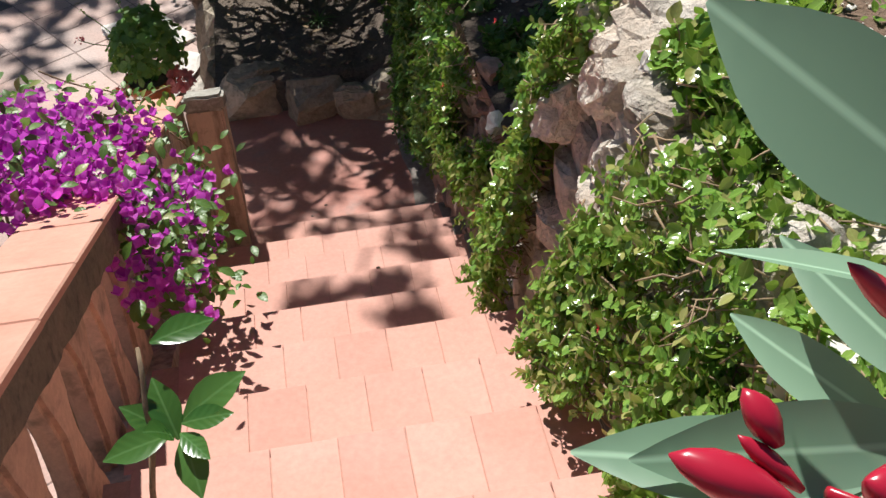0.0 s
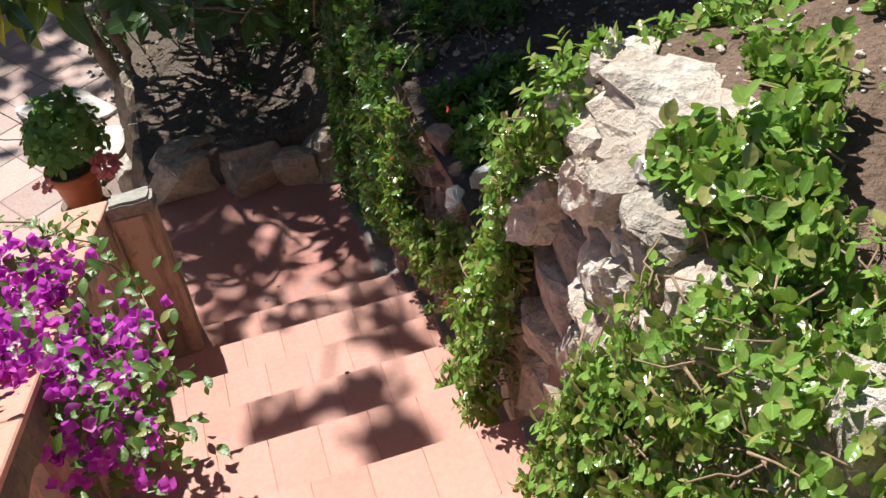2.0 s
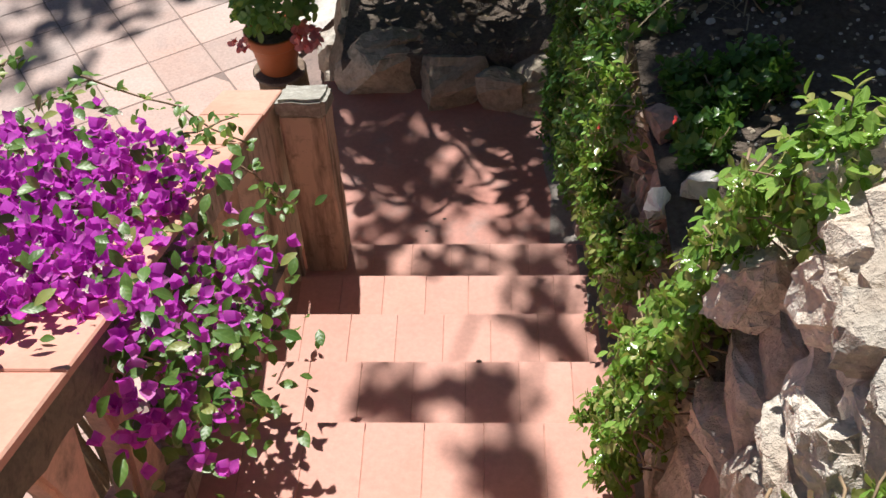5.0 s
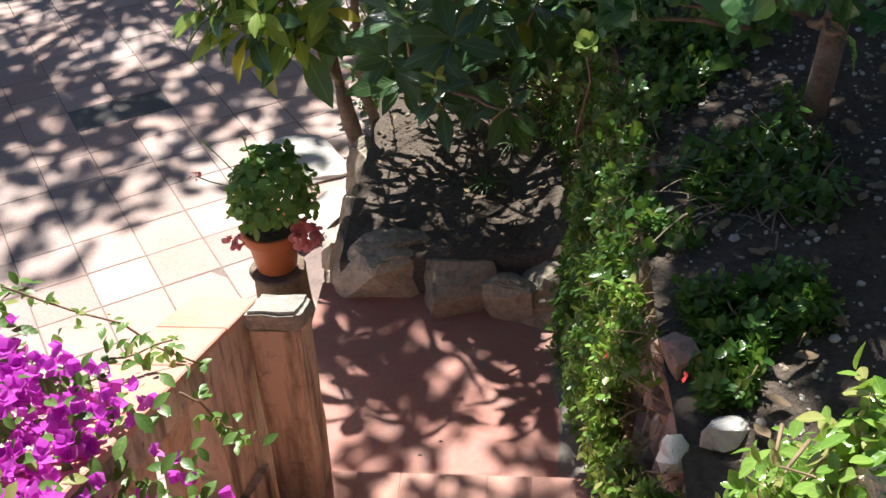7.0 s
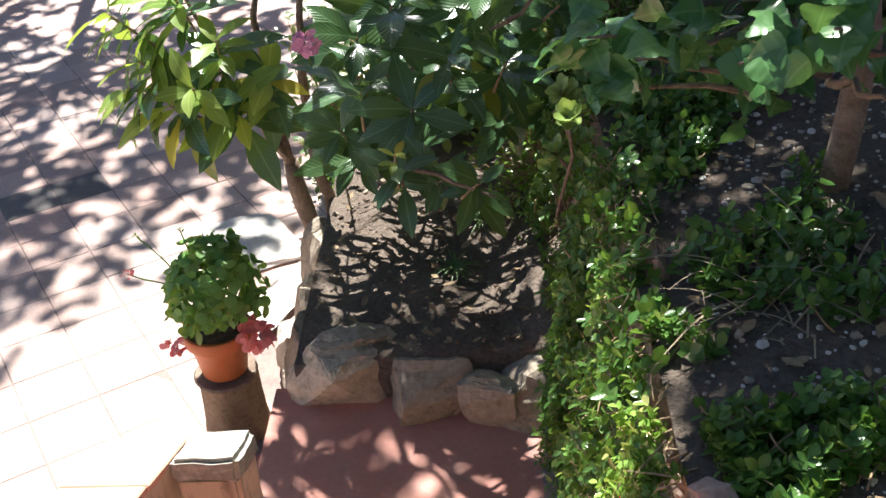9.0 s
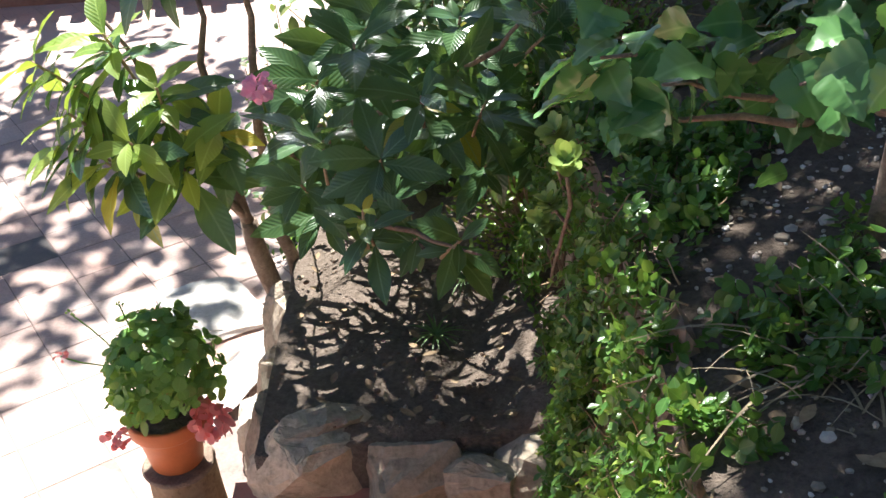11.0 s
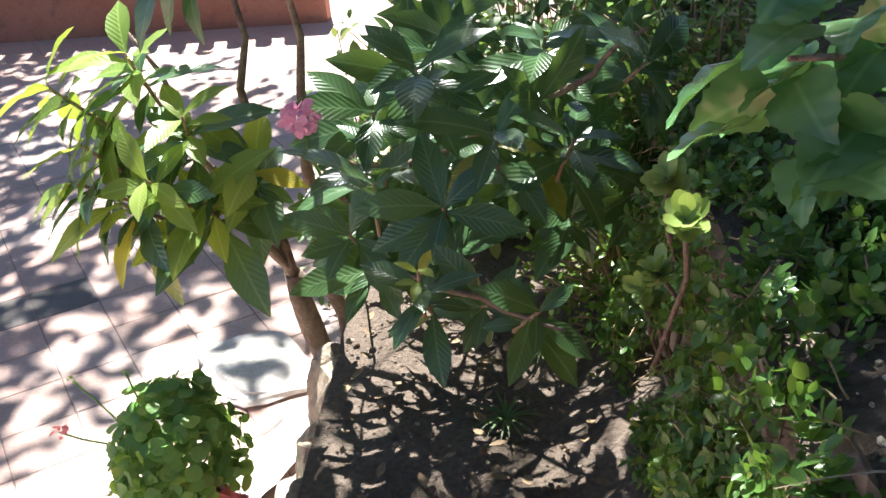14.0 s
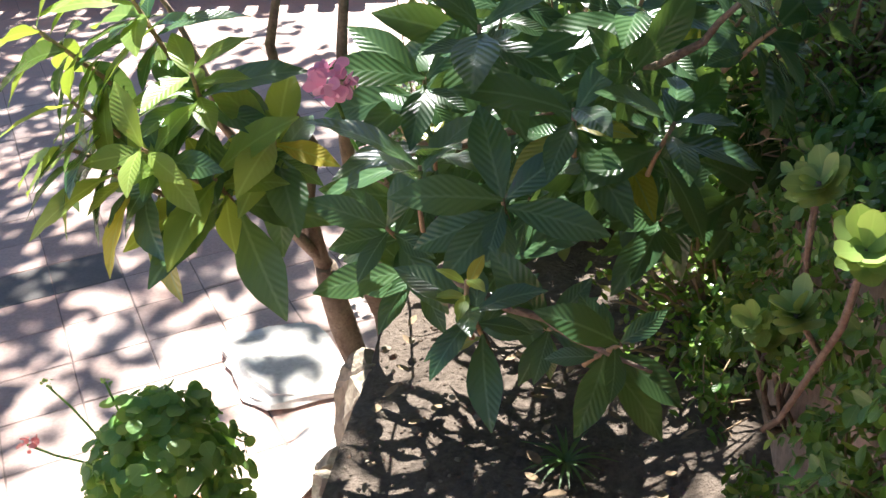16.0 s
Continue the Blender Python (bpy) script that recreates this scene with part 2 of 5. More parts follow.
REDFL = leafy("small_red_flower", (0.75, 0.05, 0.06), (0.8, 0.1, 0.1), (0.9, 0.1, 0.1), 0.5, 0.3, 2, None, 0.0)


# ---- mesh helpers ----
def part(name, bm, material, parent=None, label=""):
    me = bpy.data.meshes.new(name)
    bm.to_mesh(me)
    bm.free()
    me.materials.append(material)
    ob = new(name, me)
    ob.parent = parent
    if label:
        ob["label"] = label
    return ob


def thing(name, at, label, category, group="", kind=""):
    ob = new(name)
    ob.location = at
    ob.empty_display_size = 0.05
    bpy.context.view_layer.update()
    return tagged(ob, label, category, group, kind)


def under(ob, parent):
    """Parents ob, whose mesh is in world metres, and keeps it where it is."""
    ob.parent = parent
    ob.matrix_parent_inverse = Matrix.Translation(parent.location).inverted()
    return ob


def add_box(bm, x0, x1, y0, y1, z0, z1, bevel=0.0):
    r = bmesh.ops.create_cube(bm, size=1)
    bmesh.ops.scale(bm, vec=(x1 - x0, y1 - y0, z1 - z0), verts=r["verts"])
    bmesh.ops.translate(bm, vec=((x0 + x1) / 2, (y0 + y1) / 2, (z0 + z1) / 2), verts=r["verts"])
    if bevel:
        es = list({e for v in r["verts"] for e in v.link_edges})
        bmesh.ops.bevel(bm, geom=es, offset=bevel, segments=2, affect="EDGES")
    return r["verts"]


def roughen(bm, amount, scale, seed=0.0):
    for v in bm.verts:
        d = noise.noise_vector(v.co * scale + Vector((seed, seed * 2, -seed)))
        v.co += Vector(d) * amount


def tube(bm, pts, radii, sides=7):
    """A tapered, closed tube along points."""
    rings = []
    for i, p in enumerate(pts):
        p = Vector(p)
        d = (Vector(pts[min(i + 1, len(pts) - 1)]) - Vector(pts[max(i - 1, 0)])).normalized()
        a = d.orthogonal().normalized() if abs(d.z) > 0.95 else d.cross(Vector((0, 0, 1))).normalized()
        b = d.cross(a)
        rings.append([bm.verts.new(p + (a * math.cos(k * 2 * math.pi / sides) + b * math.sin(k * 2 * math.pi / sides)) * radii[i]) for k in range(sides)])
    for r, s in zip(rings, rings[1:]):
        for k in range(sides):
            bm.faces.new((r[k], r[(k + 1) % sides], s[(k + 1) % sides], s[k]))
    bm.faces.new(list(reversed(rings[0])))
    bm.faces.new(rings[-1])
    for f in bm.faces:
        f.smooth = True


def wavy(a, b, n, amp, seed):
    """Points from a to b on a gently crooked line."""
    a, b = Vector(a), Vector(b)
    L = (b - a).length
    out = []
    for i in range(n + 1):
        t = i / n
        w = Vector(noise.noise_vector(Vector((seed * 7.3, t * 3.1, seed)))) * amp * L * math.sin(math.pi * min(t * 0.9 + 0.08, 1))
        out.append(a.lerp(b, t) + w)
    return out


def lathe(profile, sides=28):
    bm = bmesh.new()
    rings = [[bm.verts.new((r * math.cos(k * 2 * math.pi / sides), r * math.sin(k * 2 * math.pi / sides), z)) for k in range(sides)] for r, z in profile]
    for a, b in zip(rings, rings[1:]):
        for k in range(sides):
            f = bm.faces.new((a[k], a[(k + 1) % sides], b[(k + 1) % sides], b[k]))
            f.smooth = True
    bm.faces.new(list(reversed(rings[0])))
    bm.faces.new(rings[-1])
    return bm


def shape(length, outline, fold=0.25, droop=0.3, wave=0.0, bulge=0.0):
    """A leaf along +Y with the outline's half widths, folded along the midrib and drooping at the tip: points, faces, uv."""
    V, U = [], []
    n = len(outline)
    for i, w in enumerate(outline):
        t = i / (n - 1)
        y = length * (t - 0.12 * droop * t * t)
        z0 = -length * droop * t * t * 0.5
        ripple = wave * length * math.sin(t * 19)
        V += [(-w * length, y, z0 + fold * w * length + ripple), (0, y, z0 - bulge * w * length), (w * length, y, z0 + fold * w * length - ripple * 0.7)]
        U += [(0.5 - 0.5 * w / max(outline), t), (0.5, t), (0.5 + 0.5 * w / max(outline), t)]
    F = []
    for i in range(n - 1):
        a = 3 * i
        F += [(a, a + 1, a + 4, a + 3), (a + 1, a + 2, a + 5, a + 4)]
    return np.array(V), np.array(F), np.array(U)


OVAL = (0.01, 0.16, 0.24, 0.25, 0.17, 0.01)
ROUND = (0.02, 0.34, 0.47, 0.46, 0.30, 0.02)
LANCE = (0.015, 0.05, 0.11, 0.155, 0.18, 0.175, 0.14, 0.075, 0.008)
HEART = (0.14, 0.37, 0.44, 0.47, 0.44, 0.455, 0.40, 0.40, 0.32, 0.315, 0.22, 0.20, 0.11, 0.085, 0.006)
NARROW = (0.01, 0.055, 0.085, 0.10, 0.10, 0.092, 0.07, 0.04, 0.004)


def axes(d, up, roll=0.0):
    """A turn matrix whose Y goes along d and whose Z leans to up."""
    y = np.asarray(d, float)
    y = y / (np.linalg.norm(y) + 1e-9)
    x = np.cross(y, up)
    if np.linalg.norm(x) < 1e-3:
        x = np.cross(y, (1, 0.1, 0))
    x /= np.linalg.norm(x)
    z = np.cross(x, y)
    c, s = math.cos(roll), math.sin(roll)
    return np.stack([c * x + s * z, y, -s * x + c * z], axis=1)


def leaves(name, template, places, material, parent=None, label="", kind=""):
    """One mesh of many leaves. places: (position, 3x3 turn, size)."""
    V, F, U = template
    P = np.array([p for p, _, _ in places])
    R = np.array([r * s for _, r, s in places])
    allv = (np.einsum("nij,vj->nvi", R, V) + P[:, None, :]).reshape(-1, 3)
    n, k = len(places), len(V)
    allf = (F[None] + (np.arange(n) * k)[:, None, None]).reshape(-1, 4)
    me = bpy.data.meshes.new(name)
    me.vertices.add(len(allv))
    me.vertices.foreach_set("co", allv.astype(np.float32).ravel())
    me.loops.add(allf.size)
    me.loops.foreach_set("vertex_index", allf.astype(np.int32).ravel())
    me.polygons.add(len(allf))
    me.polygons.foreach_set("loop_start", np.arange(0, allf.size, 4, dtype=np.int32))
    me.polygons.foreach_set("use_smooth", np.ones(len(allf), dtype=bool))
    uv = me.uv_layers.new(name="UVMap")
    uv.data.foreach_set("uv", np.tile(U[F.ravel()], (n, 1)).astype(np.float32).ravel())
    me.update()
    me.validate()
    me.materials.append(material)
    ob = new(name, me)
    if parent:
        under(ob, parent)
    if label:
        ob["label"] = label
    if kind:
        ob["kind"] = kind
    return ob


rng = np.random.default_rng(7)


def unit():
    v = rng.normal(size=3)
    return v / np.linalg.norm(v)


def rosette(out, p, d, count, size, spread=1.0, step=0.0, jitter=0.25, hang=0.0):
    """Leaves round a shoot at p that points along d."""
    d = np.asarray(d, float) / np.linalg.norm(d)
    a = np.cross(d, (0.3, 0.2, 0.9))
    a /= np.linalg.norm(a)
    b = np.cross(d, a)
    for i in range(count):
        ang = i * 2.399 + rng.uniform(-jitter, jitter)
        side = a * math.cos(ang) + b * math.sin(ang)
        lift = 1 - i / count
        way = side * spread + d * (0.25 + 0.7 * (1 - lift)) + rng.normal(size=3) * 0.12
        way[2] -= hang * lift
        out.append((np.asarray(p) - d * step * (count - 1 - i), axes(way, d), size * rng.uniform(0.55, 1.25)))


def rock_mesh(name, seed, size=(1, 1, 1), cuts=2, knobby=0.16):
    """A rough, angular stone about one unit across."""
    r = random.Random(seed)
    bm = bmesh.new()
    for _ in range(22):
        v = Vector((r.uniform(-1, 1), r.uniform(-1, 1), r.uniform(-1, 1)))
        m = max(abs(c) for c in v)
        v = v / m * r.uniform(0.8, 1.0) * 0.5
        bm.verts.new((v.x * size[0], v.y * size[1], v.z * size[2]))
    h = bmesh.ops.convex_hull(bm, input=bm.verts)
    bmesh.ops.delete(bm, geom=[g for g in h["geom_interior"] if isinstance(g, bmesh.types.BMVert)], context="VERTS")
    bmesh.ops.triangulate(bm, faces=bm.faces)
    bmesh.ops.subdivide_edges(bm, edges=bm.edges, cuts=cuts + 1, use_grid_fill=True)
    for v in bm.verts:
        v.co += Vector(noise.noise_vector(v.co * 2.7 + Vector((seed, 0, 0)))) * knobby * 0.3
        v.co += Vector(noise.noise_vector(v.co * 6.5 + Vector((0, seed, 0)))) * knobby * 0.25
        v.co += Vector(noise.noise_vector(v.co * 15 + Vector((0, 0, seed)))) * knobby * 0.22
        v.co *= 1 + knobby * 0.5 * (0.22 - abs(noise.noise(v.co * 4.2 + Vector((seed, seed, 0)))))
    for f in bm.faces:
        f.smooth = False
    me = bpy.data.meshes.new(name)
    bm.to_mesh(me)
    bm.free()
    return me


def place_rock(name, me, at, size, turn, material, parent=None):
    ob = new(name, me)
    if not me.materials:
        me.materials.append(material)
    ob.matrix_basis = Matrix.LocRotScale(at, Euler(turn), size)
    if parent:
        ob.parent = parent
        ob.matrix_parent_inverse = Matrix.Translation(parent.location).inverted()
    return ob


# ---- setting: stairs, landing, patio ----
RISE, GOING, Y1, XL, XR = 0.1733, 0.315, -0.315, -0.44, 0.60
STEPS = 10


def tread_z(y):
    """Height of the stairs under y."""
    k = 0 if y > Y1 else min(int((Y1 - y) / GOING) + 1, STEPS)
    return k * RISE


stairs = thing("stairs", (0, 0, 0), "straight flight of terracotta tiled steps leading down to a landing", "stairs", kind="structure")
for k in range(1, STEPS + 1):
    y1 = Y1 - (k - 1) * GOING
    y0 = y1 - GOING if k < STEPS else -6.0
    bm = bmesh.new()
    add_box(bm, XL - 0.02, XR + 0.08, y0 - 0.03, y1 - 0.012, (k - 1) * RISE - 0.2, k * RISE - 0.003)
    under(part("step", bm, GROUT), stairs)
    bm = bmesh.new()
    add_box(bm, 0.578, XR + 0.09, y0 + 0.002, y1 - 0.004, (k - 1) * RISE - 0.1, k * RISE + 0.012, 0.004)
    bmesh.ops.subdivide_edges(bm, edges=bm.edges, cuts=2, use_grid_fill=True)
    roughen(bm, 0.008, 14, k)
    under(part("gutter_edge", bm, CEMENT), stairs)["label"] = "grey cement fillet between tiles and wall"

bm = bmesh.new()
bmesh.ops.create_grid(bm, x_segments=24, y_segments=24, size=0.5)
for v in bm.verts:
    v.co = Vector((0.055 + v.co.x * 1.15, 0.30 + v.co.y * 1.26, 0.006 * noise.noise(v.co * 5) - 0.004))
r = bmesh.ops.extrude_face_region(bm, geom=bm.faces[:])
bmesh.ops.translate(bm, vec=(0, 0, 0.006), verts=[g for g in r["geom"] if isinstance(g, bmesh.types.BMVert)])
landing = tagged(part("landing_floor", bm, LANDING), "worn red cement landing between stairs and planting bed", "floor", kind="structure")
bm = bmesh.new()
add_box(bm, -0.50, 0.63, -0.33, 0.92, -0.5, -0.012, 0.01)
tagged(part("landing_base", bm, GROUT), "mortar and masonry base under the landing", "floor", kind="structure")
bm = bmesh.new()
add_box(bm, 0.50, 0.64, -0.30, 0.74, -0.05, 0.008, 0.004)
bmesh.ops.subdivide_edges(bm, edges=bm.edges, cuts=6, use_grid_fill=True)
for v in bm.verts:
    if v.co.x < 0.52:
        v.co.x += 0.05 * noise.noise(Vector((0, v.co.y * 4, 7)))
tagged(part("landing_edge", bm, CEMENT), "grey cement strip along the foot of the wall", "floor", kind="structure")
bm = bmesh.new()
add_box(bm, -0.84, -0.505, -0.35, 0.80, -0.5, -0.215, 0.012)
tagged(part("side_step", bm, LANDING), "red cement side step down to the patio", "step", kind="structure")

# ground that everything stands on
bm = bmesh.new()
bmesh.ops.create_grid(bm, x_segments=40, y_segments=40, size=400)
for v in bm.verts:
    v.co.z = -0.62 + 0.05 * noise.noise(v.co * 0.1)
tagged(part("ground", bm, SOIL), "bare brown ground of the garden", "ground", kind="structure")

# patio of large square tiles laid askew
PA, PP, PZ = radians(33), 0.315, -0.43
UX, VX = Vector((math.cos(PA), math.sin(PA), 0)), Vector((-math.sin(PA), math.cos(PA), 0))
DARK = Vector((-2.41, 3.44, PZ))
bm = bmesh.new()
add_box(bm, -9, -0.52, -3.0, 1.7, -0.6, PZ - 0.003)
add_box(bm, -9, -0.36, 1.7, 2.9, -0.6, PZ - 0.003)
add_box(bm, -9, 3.0, 2.9, 12, -0.6, PZ - 0.003)
patio = tagged(part("patio_floor", bm, PATIOGROUT), "patio of worn reddish and greyish square tiles", "floor", kind="structure")


def tile_mesh(name, sx, sy, sz, material, bev=0.004):
    bm = bmesh.new()
    add_box(bm, -sx / 2, sx / 2, -sy / 2, sy / 2, -sz, 0, 0)
    top = [e for e in bm.edges if all(v.co.z > -0.001 for v in e.verts)]
    bmesh.ops.bevel(bm, geom=top, offset=bev, segments=1, affect="EDGES")
    me = bpy.data.meshes.new(name)
    bm.to_mesh(me)
    bm.free()
    me.materials.append(material)
    return me


def patio_spots():
    out = []
    for i in range(-40, 40):
        for j in range(-40, 40):
            c = DARK + UX * (i + 0.5) * PP + VX * (j - 0.5) * PP
            if not (-6.8 < c.x < -0.3 and -1.2 < c.y < 10.5):
                continue
            if c.x > -0.73 and c.y < 1.75 or c.x > -0.5 and c.y < 2.9 or (-1.05 < c.x and c.y < 0.95):
                continue
            out.append((i, j, c))
    return out


# ---- balustrade ----
SLOPE, RY, RZ = 0.445, -0.44, 0.95


def rail_z(y):
    return RZ + SLOPE * (RY - y)


balustrade = thing("balustrade", (-0.53, -0.44, 0.16), "salmon plastered stair balustrade with clay-tiled sloping handrail", "balustrade", kind="structure")
YEND = -5.2


def sloped(bm, x0, x1, ya, yb, top, bottom, segs=20):
    """A bar between two heights over the stairs' slope."""
    rows = []
    for i in range(segs + 1):
        y = ya + (yb - ya) * i / segs
        rows.append([bm.verts.new((x, y, z(y))) for x, z in ((x0, bottom), (x1, bottom), (x1, top), (x0, top))])
    for a, b in zip(rows, rows[1:]):
        for k in range(4):
            bm.faces.new((a[k], a[(k + 1) % 4], b[(k + 1) % 4], b[k]))
    bm.faces.new(rows[0])
    bm.faces.new(list(reversed(rows[-1])))
    bmesh.ops.recalc_face_normals(bm, faces=bm.faces)


bm = bmesh.new()
sloped(bm, -0.622, -0.446, -1.36, YEND, lambda y: rail_z(y) - 0.022, lambda y: rail_z(y) - 0.125, 60)
bmesh.ops.subdivide_edges(bm, edges=bm.edges, cuts=1, use_grid_fill=True)
roughen(bm, 0.007, 14)
under(part("rail_beam", bm, EDGE), balustrade)["label"] = "blackened cement edge of the handrail"
bm = bmesh.new()
sloped(bm, -0.622, -0.448, -0.262, -1.355, lambda y: rail_z(y) - 0.022, lambda y: rail_z(y) - 0.125, 24)
bmesh.ops.subdivide_edges(bm, edges=bm.edges, cuts=1, use_grid_fill=True)
roughen(bm, 0.005, 14)
under(part("rail_beam", bm, STAINED), balustrade)["label"] = "stained plaster beam under the handrail"
n_rail = 18
for i in range(n_rail):
    ya = -0.258 - i * 0.288
    bm = bmesh.new()
    sloped(bm, -0.635 + rng.uniform(-.003, .003), -0.436 + rng.uniform(-.002, .003), ya, ya - 0.284, lambda y: rail_z(y) + 0.001, lambda y: rail_z(y) - 0.024, 2)
    bmesh.ops.bevel(bm, geom=[e for e in bm.edges if e.calc_length() > 0.1], offset=0.004, segments=1, affect="EDGES")
    under(part("rail_tile", bm, RAILTILE), balustrade)
# sloping kerb at the foot of the balusters
bm = bmesh.new()
sloped(bm, -0.60, -0.425, -0.44, YEND, lambda y: rail_z(y) - 0.60, lambda y: rail_z(y) - 0.95, 60)
bmesh.ops.subdivide_edges(bm, edges=bm.edges, cuts=1, use_grid_fill=True)
roughen(bm, 0.006, 11)
under(part("kerb", bm, STAINED), balustrade)


def baluster(y):
    """A flat, waisted plaster baluster under the rail."""
    bm = bmesh.new()
    zt, zb = -0.11, -0.61
    prof = ((0.0, 0.088), (0.1, 0.084), (0.24, 0.066), (0.4, 0.052), (0.55, 0.050), (0.7, 0.060), (0.84, 0.078), (0.93, 0.086), (1.0, 0.088))
    rows = []
    for t, w in prof:
        rows.append([bm.verts.new((x, y + s * w, rail_z(y + s * w) + zb + (zt - zb) * t)) for x, s in ((-0.545, -1), (-0.545, 1), (-0.487, 1), (-0.487, -1))])
    for a, b in zip(rows, rows[1:]):
        for k in range(4):
            bm.faces.new((a[k], a[(k + 1) % 4], b[(k + 1) % 4], b[k]))
    bmesh.ops.recalc_face_normals(bm, faces=bm.faces)
    bmesh.ops.bevel(bm, geom=[e for e in bm.edges if abs(e.verts[0].co.z - e.verts[1].co.z) > 0.02], offset=0.012, segments=2, affect="EDGES")
    roughen(bm, 0.004, 16)
    return under(part("baluster", bm, PLASTER), balustrade)


for i in range(18):
    baluster(-0.855 - i * 0.235)

# end post, cut along the rail's slope, with a lichen-grown cap
bm = bmesh.new()
sloped(bm, -0.418, -0.272, -0.270, -0.440, lambda y: rail_z(y) - 0.045, lambda y: -0.02, 4)
bmesh.ops.subdivide_edges(bm, edges=[e for e in bm.edges if e.calc_length() > 0.3], cuts=7)
roughen(bm, 0.006, 9)
bmesh.ops.bevel(bm, geom=[e for e in bm.edges if len(e.link_faces) == 2 and e.calc_face_angle(0) > 1.0], offset=0.010, segments=2, affect="EDGES")
post = under(part("post", bm, STAINED), balustrade)
post["label"] = "salmon plaster end post streaked with dark stains"
bm = bmesh.new()
sloped(bm, -0.424, -0.264, -0.256, -0.447, lambda y: rail_z(y) + 0.018, lambda y: rail_z(y) - 0.055, 4)
bmesh.ops.bevel(bm, geom=[e for e in bm.edges if len(e.link_faces) == 2 and e.calc_face_angle(0) > 1.0], offset=0.012, segments=2, affect="EDGES")
bmesh.ops.subdivide_edges(bm, edges=bm.edges, cuts=2, use_grid_fill=True)
roughen(bm, 0.007, 18)
under(part("post_cap", bm, LICHEN), post)["label"] = "grey cement cap spotted with lichen"
# short spur between post and rail
bm = bmesh.new()
sloped(bm, -0.60, -0.450, -0.275, -0.72, lambda y: rail_z(y) - 0.12, lambda y: 0.0, 8)
roughen(bm, 0.004, 12)
under(part("rail_end", bm, STAINED), balustrade)


# ---- retaining wall and raised beds ----
def smooth(a, b, x):
    t = min(max((x - a) / (b - a), 0), 1)
    return t * t * (3 - 2 * t)


def wall_top(y):
    return 1.08 + 0.90 * smooth(-1.46, -1.86, y) - 0.25 * smooth(0.9, 2.4, y) + 0.03 * noise.noise(Vector((0, y * 3, 0)))


def wall_x(y, z):
    """The wall's face: leans back as it rises, and bellies out near the top of the stairs."""
    z0 = tread_z(y)
    return 0.585 + (0.115 + 0.07 * smooth(-1.5, -1.8, y)) * min(max((z - z0) / max(wall_top(y) - z0, 0.3), 0), 1) - 0.03 * smooth(-1.6, -2.6, y) + 0.02 * noise.noise(Vector((y * 2.2, z * 2.2, 3)))


def bed_z(x, y):
    low = 1.09 + 0.17 * (x - 0.75) - 0.25 * smooth(0.9, 2.4, y)
    high = 1.99 + 0.10 * (x - 0.75)
    return low + (high - low) * smooth(-1.48, -1.84, y - 0.10 * noise.noise(Vector((x * 2, 0, 1)))) + 0.035 * noise.noise(Vector((x * 2.5, y * 2.5, 0))) + 0.012 * noise.noise(Vector((x * 11, y * 11, 0)))


bm = bmesh.new()
ys = [-6 + i * 0.06 for i in range(int(10.5 / 0.06) + 1)]
rows = []
for y in ys:
    z0 = tread_z(y) - 0.25 if y < 0.72 else -0.5
    zt = wall_top(y)
    row = [bm.verts.new((wall_x(y, z0 + (zt - z0) * i / 9) + 0.055, y, z0 + (zt - z0) * i / 9)) for i in range(10)]
    row += [bm.verts.new((0.86, y, zt - 0.02)), bm.verts.new((0.95, y, zt - 0.3)), bm.verts.new((0.95, y, z0))]
    rows.append(row)
for a, b in zip(rows, rows[1:]):
    for i in range(len(a)):
        bm.faces.new((a[i], b[i], b[(i + 1) % len(b)], a[(i + 1) % len(a)]))
bm.faces.new(rows[0])
bm.faces.new(list(reversed(rows[-1])))
bmesh.ops.recalc_face_normals(bm, faces=bm.faces)
wall = tagged(part("wall_east", bm, ROCKPINK), "retaining wall of rough mortared limestone beside the steps", "wall", kind="structure")

# the lower bed has its own soil tone because it lies in shade
for part_name, soil, ya, yb, lab in (("bed_soil", SOIL, -6.0, -1.5, "dry brown soil of the upper raised bed"), ("lower_bed_soil", SOILDARK, -1.5, 6.0, "chip-strewn soil of the lower raised bed, its shade in the colour")):
  bm = bmesh.new()
  nx, ny = 60, 100
  V = [[None] * (ny + 1) for _ in range(nx + 1)]
  for i in range(nx + 1):
    for j in range(ny + 1):
        x = (0.79 if yb < 0 else 0.70) + (i / nx) ** 1.6 * 6.5
        y = ya + (yb - ya) * j / ny
        V[i][j] = bm.verts.new((x, y, bed_z(x, y)))
  for i in range(nx):
    for j in range(ny):
        f = bm.faces.new((V[i][j], V[i + 1][j], V[i + 1][j + 1], V[i][j + 1]))
        f.smooth = True
  tagged(part(part_name, bm, soil), lab, "soil", kind="structure")

ROCKS = [rock_mesh("rock_form", s, (1, 1, 1)) for s in range(3, 15)]
for me in ROCKS:
    me.materials.append(ROCK)
PINKS = [rock_mesh("rock_form", s, (1, 1, 1), 2, 0.12) for s in range(31, 39)]
for me in PINKS:
    me.materials.append(ROCKPINK)
GREYS = [rock_mesh("rock_form", s, (1, 1, 1), 3, 0.10) for s in range(51, 57)]
for me in GREYS:
    me.materials.append(ROCKGREY)
WHITES = [rock_mesh("rock_form", s, (1, 1, 1), 2, 0.14) for s in range(71, 75)]
for me in WHITES:
    me.materials.append(ROCKWHITE)

# boulders along the edge of the upper bed
BOULDERS = [rock_mesh("boulder_form", sd, (1, 1, 1), 4, 0.27) for sd in range(91, 97)]
for me in BOULDERS:
    me.materials.append(ROCK)


